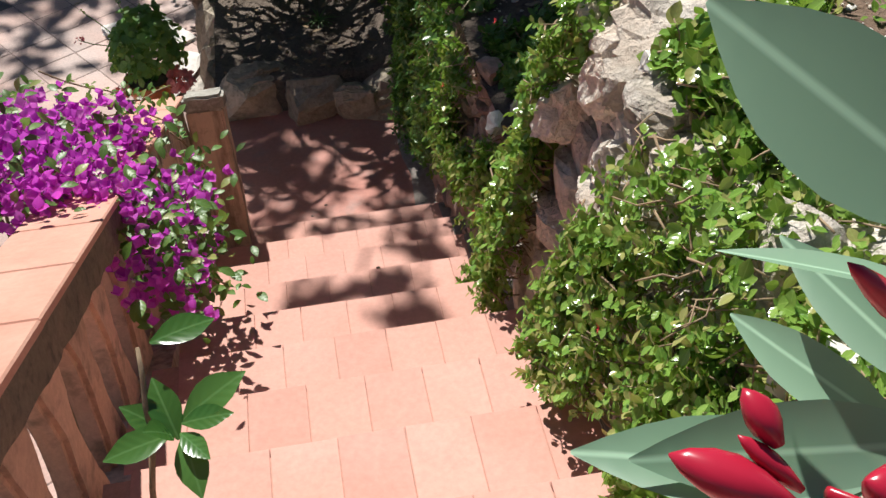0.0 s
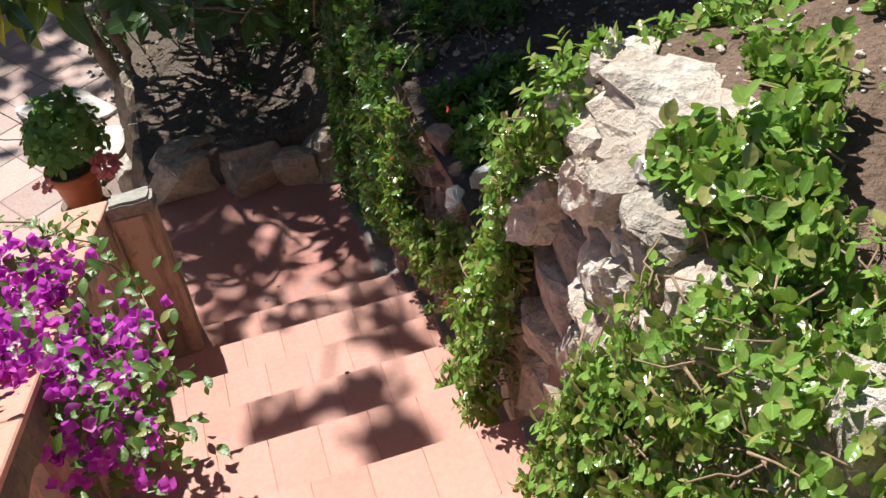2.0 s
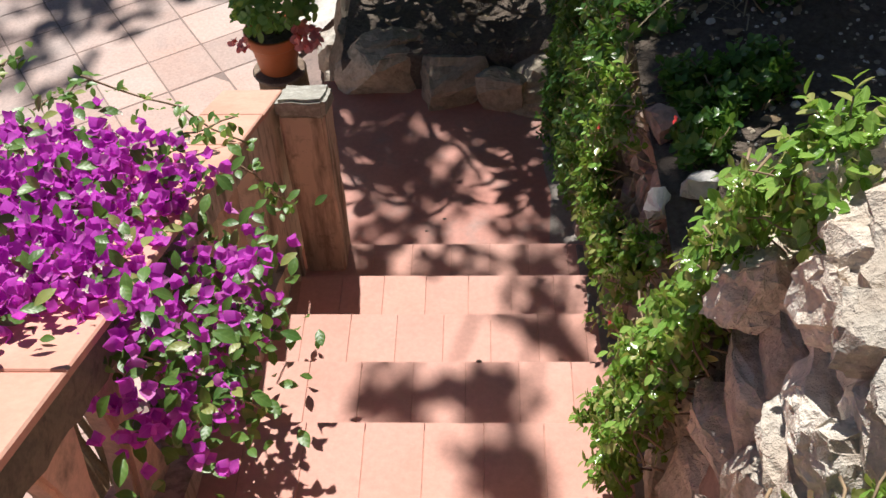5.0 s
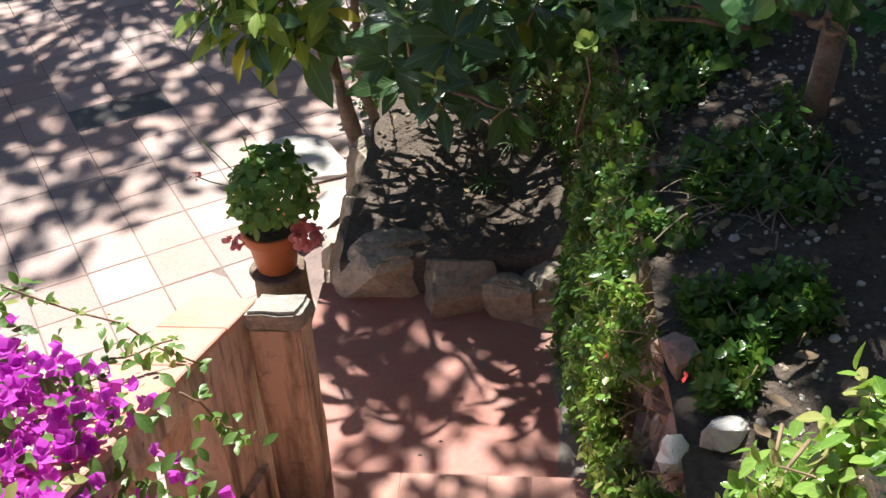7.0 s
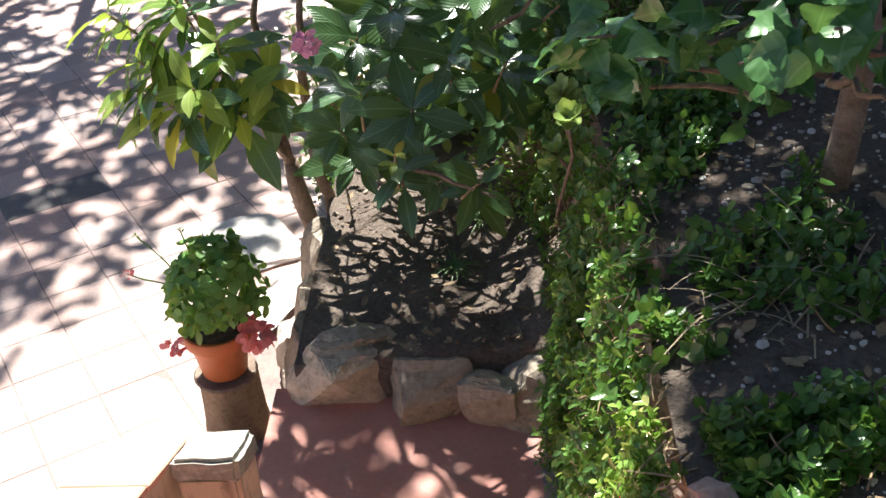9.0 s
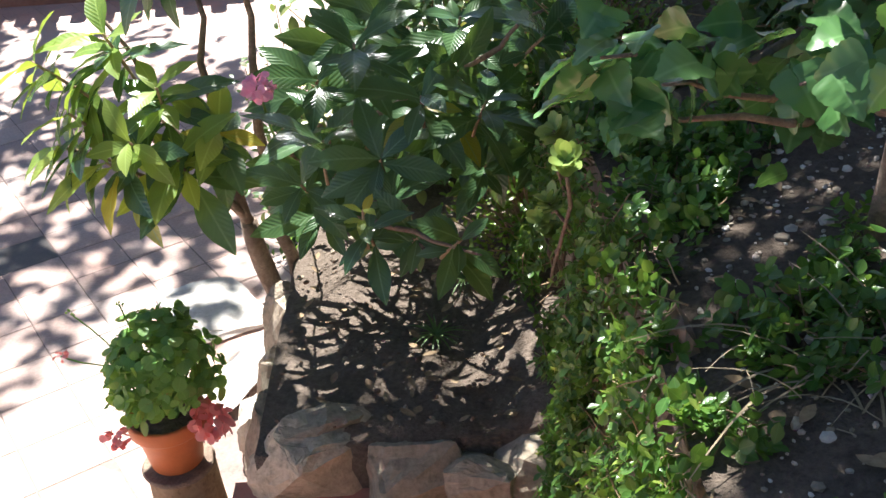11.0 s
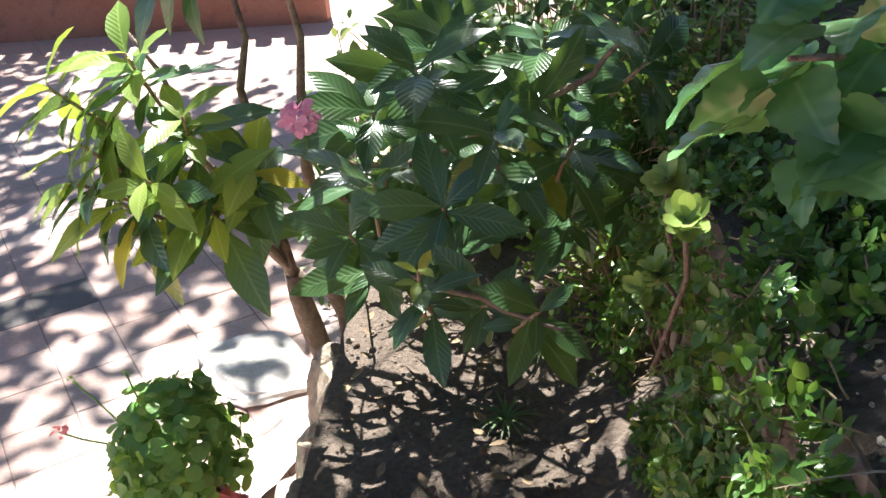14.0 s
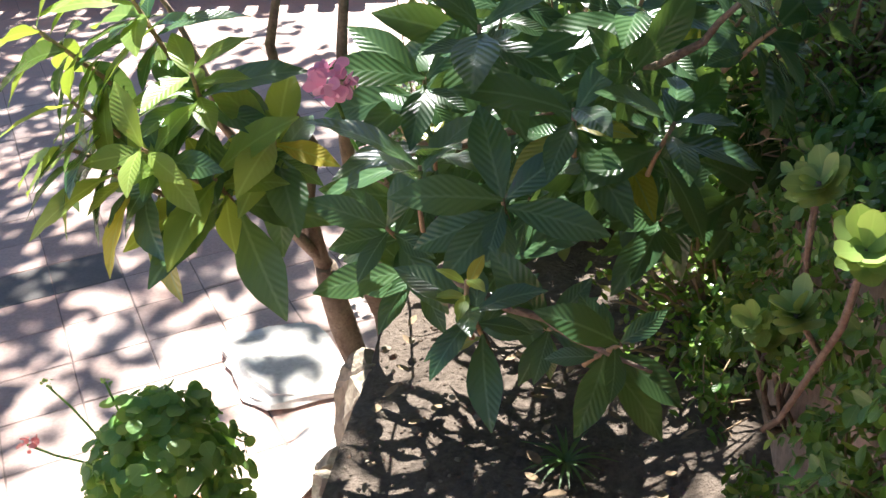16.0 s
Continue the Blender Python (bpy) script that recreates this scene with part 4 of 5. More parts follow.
cover("wall_creeper", "dense green creeper covering the shaded wall", patch(620, 0.05, 1.25, 0.1, 1.05, -0.12, 11.0, 0.01), G_IVY, 0.032, 7)
cover("wall_creeper", "thin green creeper on the farther shaded wall", patch(420, 1.25, 2.6, 0.1, 1.0, 0.05, 21.0, 0.03), G_IVY, 0.034, 7)
cover("wall_creeper", "green creeper over the top of the shaded wall", mat_on_bed(780, 0.68, 1.22, -0.30, 2.6, -0.05, 12.0, 0.08), G_IVY, 0.036, 8)
cover("wall_creeper", "green creeper at the foot of the landing wall", patch(380, 0.35, 0.78, 0.0, 0.75, -0.5, 14.0, 0.02), G_IVY, 0.028, 7)

cover("wall_creeper", "green creeper over the wall beside the upright stone", patch(330, -0.38, 0.2, 0.25, 1.02, -0.3, 15.0, 0.03), G_IVY, 0.03, 7)

# bare stems and small red flowers
bm = bmesh.new()
for i in range(70):
    y = rng.uniform(-3.2, -2.35)
    x = rng.uniform(0.62, 1.3)
    a = Vector((x, y, bed_z(max(x, 0.75), y) + 0.03))
    tube(bm, wavy(a, a + Vector((rng.uniform(-0.14, 0.14), rng.uniform(-0.14, 0.14), rng.uniform(-0.05, 0.02))), 4, 0.25, i), [0.0022, 0.002, 0.0018, 0.0016, 0.0012], 5)
tagged(part("bare_stem", bm, TWIG), "bare brown succulent runners lying on the bed", "plant stems", kind="stuff")
fl = []
for y, z in ((-1.32, 0.95), (-2.62, 1.72), (-1.75, 1.35), (-0.62, 1.0), (-1.5, 1.75), (-2.3, 1.5)):
    p, d = wall_point(y, z, 0.11)
    rosette(fl, p, d, 7, 0.011, 1.0)
leaves("small_flower", shape(1.0, OVAL, 0.1, 0.1), fl, REDFL, None, "tiny red succulent flowers among the leaves", "stuff")["category"] = "flowers"

# ---- heart-leaved tree on the lower bed ----
heart = thing("heart_leaved_tree", (1.25, 0.35, 1.15), "young tree with large heart-shaped leaves leaning over the wall", "tree")
bm = bmesh.new()
tube(bm, wavy((1.25, 0.35, 1.1), (1.15, 0.30, 2.6), 7, 0.06, 90), [0.045, 0.042, 0.04, 0.036, 0.032, 0.03, 0.026, 0.022], 8)
HL = []
BOUGHS = [((1.2, 0.32, 1.55), (0.62, -0.22, 1.80)), ((1.2, 0.32, 1.65), (0.95, -0.35, 1.90)), ((1.18, 0.32, 1.8), (0.78, 0.05, 2.0)), ((1.2, 0.3, 1.6), (1.3, -0.45, 1.80)), ((1.16, 0.3, 2.0), (0.75, -0.12, 2.02)), ((1.2, 0.32, 1.5), (0.58, -0.18, 1.72)), ((1.2, 0.32, 1.6), (0.80, -0.30, 1.82)), ((1.2, 0.3, 1.5), (1.12, -0.30, 1.72)), ((1.2, 0.32, 1.65), (0.52, -0.25, 1.86))]
for i in range(46):
    a = rng.uniform(0, 6.28)
    BOUGHS.append(((1.15, 0.30, rng.uniform(1.9, 2.6)), (1.65 + math.cos(a) * rng.uniform(0.3, 1.0), 1.0 + math.sin(a) * rng.uniform(0.3, 1.0), rng.uniform(2.4, 3.6))))
for i, (a, b) in enumerate(BOUGHS):
    pts = wavy(a, b, 8, 0.08, 100 + i)
    tube(bm, pts, [0.014 - 0.0014 * j for j in range(9)], 6)
    for q in pts[3:]:
        for _ in range(7 if i < 9 else 4):
            d = np.array((rng.normal() * 0.6 - 0.25, rng.normal() * 0.6 - 0.45, rng.normal() * 0.25 - 0.25))
            p = np.array(q) + rng.normal(size=3) * 0.05
            if p[0] > 0.48 and p[1] > -0.36 and (p[2] > 1.74 or p[1] > 0.1):
                HL.append((p, axes(d, rng.normal(size=3) * 0.65 + (0, -0.05, 1)), rng.uniform(0.065, 0.10)))
under(part("trunk", bm, BARK), heart)
leaves("crown", shape(1.0, HEART, 0.22, 0.5, 0.03), HL, G_HEART, heart)


# ---- shade trees and shrubs behind ----
def back_tree(name, at, height, spread, count, label, size=0.10, material=G_DARK, low=0.45):
    ob = thing(name, at, label, "tree", "trees behind the patio")
    at = Vector(at)
    bm = bmesh.new()
    tube(bm, wavy(at, at + Vector((0.1, 0, height * 0.6)), 7, 0.05, at.x), [0.11 - 0.008 * j for j in range(8)], 9)
    out = []
    for i in range(count):
        a, r = rng.uniform(0, 6.28), spread * math.sqrt(rng.uniform(0.02, 1))
        e = at + Vector((math.cos(a) * r, math.sin(a) * r, height * rng.uniform(low, 1.0) * (1 - 0.25 * (r / spread) ** 2)))
        s = at + Vector((0.1 * 0.6, 0, height * rng.uniform(0.3, 0.6) if low < 0.6 else height * rng.uniform(0.52, 0.62)))
        pts = wavy(s, e, 6, 0.08, i)
        tube(bm, pts, [0.022 - 0.0028 * j for j in range(7)], 5)
        for q in pts[4:] if low > 0.6 else pts[3:]:
            for _ in range(11):
                p = np.array(q) + rng.normal(size=3) * size * 1.1
                out.append((p, axes(unit() + (0, 0, -0.2), (0, 0, 1)), size * rng.uniform(0.7, 1.2)))
    under(part("trunk", bm, BARK), ob)
    leaves("crown", shape(1.0, OVAL, 0.2, 0.4), out, material, ob)


back_tree("shade_tree", (-3.8, 9.3, -0.6), 11.0, 2.4, 68, "tall leafy tree casting dappled shade on the patio", 0.23, low=0.74)
back_tree("shade_tree", (-6.9, 11.0, -0.6), 11.0, 2.8, 90, "tall leafy tree casting dappled shade on the patio", 0.23, low=0.7)
CROWN_WAY = SUN / SUN.z


def broad_tree(at, height, clumps, label, leaf=0.12):
    """A tall tree whose crown is a set of leafy clumps on boughs. clumps: (centre, radius)."""
    ob = thing("shade_tree", at, label, "tree", "trees behind the patio")
    at = Vector(at)
    fork = at + Vector((0.1, -0.1, height * 0.55))
    bm = bmesh.new()
    tube(bm, wavy(at, fork, 8, 0.03, at.x), [0.14 - 0.008 * j for j in range(9)], 10)
    roughen(bm, 0.012, 9)
    under(part("trunk", bm, BARK), ob)
    bm = bmesh.new()
    out = []
    for i, (c, r) in enumerate(clumps):
        tube(bm, wavy(fork - Vector((0, 0, rng.uniform(0, 0.6))), c, 7, 0.05, i), [0.030 - 0.0035 * j for j in range(8)], 5)
        for _ in range(int(24 + 620 * r * r)):
            p = np.array(c) + unit() * r * np.array((1, 1, 0.55)) * rng.uniform(0.25, 1.1)
            out.append((p, axes(unit() + (0, 0, -0.3), (0, 0, 1)), leaf * rng.uniform(0.7, 1.25)))
    under(part("bough", bm, BARK), ob)["kind"] = "stuff"
    leaves("crown", shape(1.0, OVAL, 0.2, 0.4), out, G_DARK, ob)


# the crown hangs between the sun and the landing, the lower steps and the lower bed
CLUMPS = []
for x, y, z, r in ((-0.2, 0.45, 0, 0.26), (0.2, 0.52, 0, 0.26), (0.48, 0.3, 0, 0.2), (0.02, 0.14, 0, 0.17), (-0.15, 0.25, 0, 0.18), (0.45, -0.1, 0, 0.2), (-0.15, -0.1, 0, 0.15), (0.1, -0.47, 0.17, 0.17), (0.42, -0.47, 0.17, 0.2), (-0.17, -0.44, 0.17, 0.13),
                   (0.45, -0.8, 0.35, 0.17), (0.42, -1.05, 0.52, 0.12), (0.0, -1.40, 0.69, 0.13), (0.25, -1.42, 0.69, 0.15), (0.28, -1.68, 0.87, 0.12)):
    CLUMPS.append((Vector((x, y, z)) + CROWN_WAY * rng.uniform(5.4, 6.2), r))
for i in range(11):
    for j in range(15):
        x, y = 0.68 + i * 0.21 + rng.uniform(-0.08, 0.08), -1.2 + j * 0.24 + rng.uniform(-0.08, 0.08)
        if rng.uniform() < (0.5 if x < 1.2 and y < -0.45 else 0.88):
            CLUMPS.append((Vector((x, y, 1.1)) + CROWN_WAY * rng.uniform(3.4, 5.2), rng.uniform(0.15, 0.24)))
for i in range(6):
    for j in range(9):
        x, y = -0.42 + i * 0.21 + rng.uniform(-0.08, 0.08), 0.72 + j * 0.24 + rng.uniform(-0.08, 0.08)
        if rng.uniform() < (0.82 if y < 1.05 else 0.2):
            CLUMPS.append((Vector((x, y, 0.2)) + CROWN_WAY * rng.uniform(4.4, 6.2), rng.uniform(0.13, 0.21)))
broad_tree((0.9, 4.9, -0.5), 6.5, CLUMPS, "tall broad tree shading landing, lower steps and lower bed")
back_tree("shade_tree", (2.3, 2.3, 0.9), 4.2, 2.0, 170, "dense leafy tree shading the lower raised bed", 0.11, low=0.35)


def shrub(name, at, size, count, label, material, leaf, outline=OVAL):
    ob = thing(name, at, label, "shrub", "shrubs behind the bed")
    out = []
    bm = bmesh.new()
    at = np.asarray(at, float)
    for i in range(count):
        d = unit()
        d[2] = abs(d[2])
        e = at + d * np.array(size) * rng.uniform(0.45, 1.0)
        pts = wavy(at + rng.normal(size=3) * (0.06, 0.06, 0), e, 5, 0.1, i)
        tube(bm, pts, [0.008, 0.007, 0.006, 0.005, 0.004, 0.003], 4)
        for q in pts[2:]:
            for _ in range(5):
                out.append((np.array(q) + rng.normal(size=3) * 0.04, axes(unit() + d * 0.4, (0, -0.2, 1)), leaf * rng.uniform(0.7, 1.2)))
    under(part("stem", bm, TWIG), ob)["kind"] = "stuff"
    leaves("foliage", shape(1.0, outline, 0.2, 0.4), out, material, ob)


shrub("small_leaved_shrub", (0.62, 2.05, 0.18), (0.42, 0.45, 0.62), 100, "airy shrub with small pale leaves in broken sun", G_APT, 0.035)
shrub("small_leaved_shrub", (0.95, 2.4, 0.85), (0.45, 0.5, 0.7), 90, "airy shrub with small pale leaves in broken sun", G_APT, 0.04)
shrub("dark_shrub", (0.2, 3.0, 0.1), (0.8, 0.6, 1.6), 130, "dense dark evergreen shrub at the back of the bed", G_DARK, 0.09)
shrub("dark_shrub", (1.0, 3.5, 0.4), (0.9, 0.7, 1.7), 130, "dense dark evergreen shrub at the back of the bed", G_DARK, 0.09)
shrub("dark_shrub", (1.7, 1.9, 1.1), (0.7, 0.9, 0.9), 110, "dense dark evergreen shrub on the raised bed", G_DARK, 0.08)
shrub("dark_shrub", (-0.45, 3.3, -0.43), (0.45, 0.45, 1.5), 80, "dark rose bush beside the loquat tree", G_DARK, 0.055)
shrub("dark_shrub", (0.3, 4.6, -0.43), (1.2, 0.8, 2.2), 120, "dense dark evergreen hedge closing the garden", G_DARK, 0.10)
shrub("dark_shrub", (2.2, 4.4, 0.4), (1.2, 0.8, 2.2), 120, "dense dark evergreen hedge closing the garden", G_DARK, 0.10)
rose = thing("pink_rose", (-0.335, 1.53, 1.155), "full pink rose bloom on a thin stem", "flower")
blossom((-0.335, 1.53, 1.175), 0.042, 60, ROSE, "petals", rose)
bm = bmesh.new()
tube(bm, wavy((-0.45, 3.2, -0.4), (-0.335, 1.53, 1.155), 8, 0.06, 3), [0.005] * 9, 5)
under(part("stem", bm, G_BOUG), rose)

aeon = thing("aeonium", (0.70, 1.45, 0.3), "branching succulent with pale green leaf rosettes", "plant")
bm = bmesh.new()
ae = []
for i, e in enumerate(((0.56, 0.75, 1.30), (0.55, 0.45, 1.36), (0.54, 0.70, 1.12), (0.55, 1.09, 0.85), (0.60, 0.95, 1.2), (0.66, 1.35, 1.02), (0.58, 1.1, 0.8), (0.70, 1.5, 0.9))):
    tube(bm, wavy((0.72, 1.45, 0.25), e, 5, 0.12, 200 + i), [0.009, 0.008, 0.007, 0.006, 0.006, 0.005], 6)
    rosette(ae, e, np.array((-0.35, -0.35, 0.8)) + rng.normal(size=3) * 0.15, 26, 0.045, 1.0, 0.001, 0.2)
under(part("stem", bm, BARK), aeon)["kind"] = "stuff"
leaves("foliage", shape(1.0, (0.10, 0.16, 0.24, 0.31, 0.28, 0.08), 0.2, -0.25), ae, G_AEON, aeon)

# ---- oleander at the top of the stairs ----
ole = thing("oleander", (0.72, -4.0, 2.0), "oleander with long leathery leaves and crimson buds", "shrub")
OLE = shape(1.0, NARROW, 0.32, 0.12)


def long_leaf(base, tip, wide, up=(0, -0.4, 1), roll=0.0):
    b, t = np.array(base), np.array(tip)
    L = np.linalg.norm(t - b)
    R = axes(t - b, up, roll) * L
    R[:, 0] *= wide
    return (b, R, 1.0)


ol = [long_leaf((0.318, -3.64, 2.862), (0.236, -3.530, 2.913), 2.1, (-0.3, -0.7, 0.7), 0.25), long_leaf((0.335, -3.615, 2.80), (0.243, -3.569, 2.812), 0.9, (-0.2, -0.3, 1), -0.5),
      long_leaf((0.300, -3.655, 2.735), (0.168, -3.602, 2.722), 1.5, (0, -0.5, 1)), long_leaf((0.330, -3.65, 2.745), (0.190, -3.625, 2.735), 1.6, (0, -0.5, 1), 0.3),
      long_leaf((0.33, -3.63, 2.72), (0.285, -3.51, 2.70), 1.2, (-0.6, -0.4, 0.6)), long_leaf((0.34, -3.63, 2.75), (0.30, -3.52, 2.765), 1.3, (-0.5, -0.4, 0.6)), long_leaf((0.42, -3.75, 2.75), (0.46, -3.62, 2.86), 1.2), long_leaf((0.5, -3.8, 2.6), (0.58, -3.65, 2.68), 1.2)]
for i in range(60):
    p = np.array((rng.uniform(0.62, 1.0), rng.uniform(-4.3, -3.8), rng.uniform(2.4, 3.0)))
    ol.append(long_leaf(p, p + unit() * (0.1, 0.1, 0.1) + (0, 0, 0.04), 1.0))
leaves("foliage", OLE, ol, G_OLE, ole)
bm = bmesh.new()
J = (0.262, -3.668, 2.752)
tube(bm, wavy((0.72, -4.0, 1.95), (0.40, -3.72, 2.70), 6, 0.05, 4), [0.012, 0.011, 0.01, 0.009, 0.008, 0.007, 0.006], 7)
tube(bm, wavy((0.40, -3.72, 2.70), J, 4, 0.05, 6), [0.005, 0.0045, 0.004, 0.0035, 0.003], 7)
tube(bm, wavy((0.40, -3.72, 2.70), (0.33, -3.62, 2.78), 4, 0.05, 6), [0.005, 0.004, 0.004, 0.003, 0.003], 7)
for i in range(6):
    tube(bm, wavy((0.72, -4.0, 1.95), (rng.uniform(0.6, 1.0), rng.uniform(-4.3, -3.8), rng.uniform(2.5, 2.9)), 5, 0.06, i), [0.01, 0.009, 0.008, 0.007, 0.006, 0.005], 6)
under(part("stems", bm, BUD), ole)["label"] = "reddish flower stalks"


def bud(a, b, r):
    """A plump pointed bud with twisted petals."""
    bm = bmesh.new()
    prof = ((0.0, 0.35), (0.12, 0.6), (0.3, 0.9), (0.5, 1.0), (0.7, 0.86), (0.88, 0.5), (1.0, 0.06))
    a, b = Vector(a), Vector(b)
    tube(bm, [a.lerp(b, t) for t, _ in prof], [r * k for _, k in prof], 14)
    for i, v in enumerate(bm.verts):
        ax = a + (b - a) * ((v.co - a).dot(b - a) / (b - a).length_squared)
        v.co = ax + (v.co - ax) * (1 + 0.09 * math.sin((i % 14) / 14 * 2 * math.pi * 3 + (i // 14) * 0.9))
    return under(part("bud", bm, BUD), ole)


bud((0.243, -3.676, 2.758), (0.196, -3.652, 2.775), 0.0108)
bud((0.243, -3.655, 2.772), (0.232, -3.636, 2.789), 0.0075)
bud((0.250, -3.668, 2.757), (0.226, -3.650, 2.777), 0.0050)
bud((0.290, -3.690, 2.765), (0.262, -3.686, 2.785), 0.0110)
bud((0.325, -3.625, 2.785), (0.276, -3.618, 2.835), 0.0065)

# ---- leafy shoot by the balusters ----
shoot = thing("glossy_shoot", (-0.20, -2.98, 1.38), "young shoot with glossy oval leaves beside the balusters", "plant")
bm = bmesh.new()
tube(bm, wavy((-0.33, -3.02, 1.38), (-0.215, -2.92, 1.98), 6, 0.05, 3), [0.008, 0.007, 0.007, 0.006, 0.006, 0.005, 0.005], 6)
tube(bm, wavy((-0.215, -2.92, 1.98), (-0.215, -2.85, 2.08), 3, 0.05, 4), [0.005, 0.004, 0.004, 0.003], 6)
under(part("stem", bm, TWIG), shoot)
sl = []
S0 = np.array((-0.175, -2.93, 1.98))
for d, s in (((-0.95, -0.3, 0.1), 0.10), ((0.8, 0.25, 0.5), 0.115), ((0.15, -0.75, -0.2), 0.10), ((-0.25, 0.6, 0.6), 0.10), ((0.5, -0.1, 0.2), 0.08), ((-0.6, 0.2, 0.5), 0.09), ((-0.1, -0.3, 0.6), 0.085), ((0.35, -0.5, 0.1), 0.07)):
    sl.append((S0 + rng.normal(size=3) * 0.008, axes(d, (0, -0.4, 1)), s))
sl.append((np.array((-0.2, -2.84, 2.075)), axes((0.9, 0.3, 0.1), (0, -0.4, 1)), 0.10))
sl += [(np.array((-0.25, -3.12, 1.72)), axes(unit(), (0, -0.4, 1)), 0.07) for _ in range(4)]
leaves("foliage", shape(1.0, (0.02, 0.10, 0.18, 0.225, 0.23, 0.19, 0.10, 0.01), 0.25, 0.35), sl, G_RUB, shoot)
plant2 = thing("dark_leafy_shoot", (-0.70, -3.0, 1.2), "dark green shoot behind the balusters", "plant")
leaves("foliage", shape(1.0, OVAL, 0.2, 0.3), [(np.array((-0.46, -2.75, 1.40)) + rng.normal(size=3) * 0.05, axes(unit(), (0, 0, 1)), 0.08) for _ in range(14)], G_DARK, plant2)

# ---- small things in the bed and on the patio ----
sp = thing("spider_plant", (0.185, 1.42, 0.20), "striped spider plant with arching narrow leaves in the bed", "plant")
st = []
for i in range(26):
    a = i * 2.4
    st.append((np.array((0.185, 1.42, 0.205)), axes((math.cos(a), math.sin(a), rng.uniform(0.5, 1.3)), (0, 0, 1)), rng.uniform(0.08, 0.135)))
leaves("foliage", shape(1.0, (0.035, 0.04, 0.04, 0.036, 0.03, 0.02, 0.004), 0.4, 1.2), st, G_STRAP, sp)
sp2 = copy_thing(sp, Matrix.LocRotScale((0.30, 1.78, 0.21), Euler((0, 0, 1.1)), None))
sp2["label"] = "spider plant half hidden under the loquat leaves"

planter = thing("white_planter", (-0.42, 2.36, -0.44), "long whitish plastic planter with a ferny plant", "planter")
bm = bmesh.new()
add_box(bm, -0.46, -0.30, 2.24, 2.66, -0.44, -0.15, 0.012)
top = max(bm.faces, key=lambda f: f.calc_center_median().z)
r = bmesh.ops.inset_individual(bm, faces=[top], thickness=0.014)
bmesh.ops.translate(bm, vec=(0, 0, -0.05), verts=top.verts)
trough = under(part("trough", bm, PLANTERW), planter)
bm = bmesh.new()
add_box(bm, -0.444, -0.316, 2.256, 2.644, -0.22, -0.19, 0.004)
under(part("potting_soil", bm, SOILDARK), trough)["label"] = "dark potting soil in the trough"
leaves("foliage", shape(1.0, OVAL, 0.2, 0.4), [(np.array((rng.uniform(-0.47, -0.28), rng.uniform(2.2, 2.7), rng.uniform(-0.18, 0.15))), axes(unit() + (0, 0, 0.3), (0, 0, 1)), rng.uniform(0.03, 0.06)) for _ in range(240)], G_IVY, planter)


def loose_stone(me, at, size, turn, label, name="loose_stone"):
    ob = new(name, me)
    ob.matrix_basis = Matrix.LocRotScale(at, Euler(turn), size)
    return tagged(ob, label, "stone", "loose stones")


loose_stone(WHITES[0], (0.69, -1.03, 1.08), (0.07, 0.09, 0.07), (0.3, 0.1, 0.4), "jagged white stone on top of the wall")
loose_stone(PINKS[1], (0.73, -0.75, 1.12), (0.075, 0.10, 0.09), (0.1, 0.1, 0.4), "smooth egg-shaped tan stone on the wall")
loose_stone(WHITES[1], (0.80, -1.00, 1.12), (0.12, 0.08, 0.07), (0, 0.2, 1.0), "pale flat stone beside the plants")
loose_stone(WHITES[2], (0.78, -2.20, 2.01), (0.085, 0.055, 0.045), (0.2, 0.1, 0.3), "bright white stone on the wall's edge")
loose_stone(PINKS[2], (0.76, 0.10, 1.02), (0.13, 0.18, 0.26), (0.0, -0.15, 0.1), "upright pinkish stone at the wall's edge")
loose_stone(WHITES[3], (0.74, -3.03, 1.98), (0.14, 0.14, 0.12), (0, 0.2, 0.6), "pitted white rock among succulents")
loose_stone(ROCKS[3], (0.95, -2.98, 2.00), (0.22, 0.22, 0.14), (0, 0.1, 1.6), "large pitted grey rock among succulents")
loose_stone(ROCKS[5], (0.70, -2.52, 1.90), (0.07, 0.10, 0.14), (0.2, 0.3, 0.2), "tan rock showing through the succulents")
loose_stone(ROCKS[6], (0.68, -2.80, 1.87), (0.06, 0.08, 0.12), (0.1, 0.3, 0.2), "tan rock showing through the succulents")
# the slabs' white also stands for glaring sunlight on the patio floor
loose_stone(WHITES[1], (-0.98, 2.66, -0.41), (0.46, 0.62, 0.07), (0, 0, 0.5), "flat stone slab lying on the patio, white partly for sun glare", "stone_slab")
loose_stone(WHITES[0], (-0.74, 2.02, -0.40), (0.30, 0.62, 0.09), (0, 0, -0.25), "flat stone slab beside the tree, white partly for sun glare", "stone_slab")
loose_stone(ROCKS[2], (-0.57, 1.62, -0.33), (0.22, 0.26, 0.22), (0, 0.1, 0.3), "lumpy tan stone at the foot of the tree")
loose_stone(ROCKS[4], (-0.53, 1.38, -0.35), (0.16, 0.20, 0.2), (0, 0.1, 0.3), "lumpy tan stone at the bed's side")

gr = []
for i in range(80):
    p = np.array((1.07 + rng.normal() * 0.09, -0.12 + rng.normal() * 0.07, bed_z(1.05, -0.08)))
    gr.append((p, axes((rng.normal(), rng.normal(), 0.8), (0, 0, 1)), rng.uniform(0.15, 0.3)))
grass = thing("dry_grass", (1.05, -0.08, 1.13), "tuft of dry straw-coloured grass on shaded soil", "grass")
leaves("blades", shape(1.0, (0.012, 0.012, 0.011, 0.01, 0.008, 0.006, 0.003), 0.3, 1.5), gr, STRAW, grass)


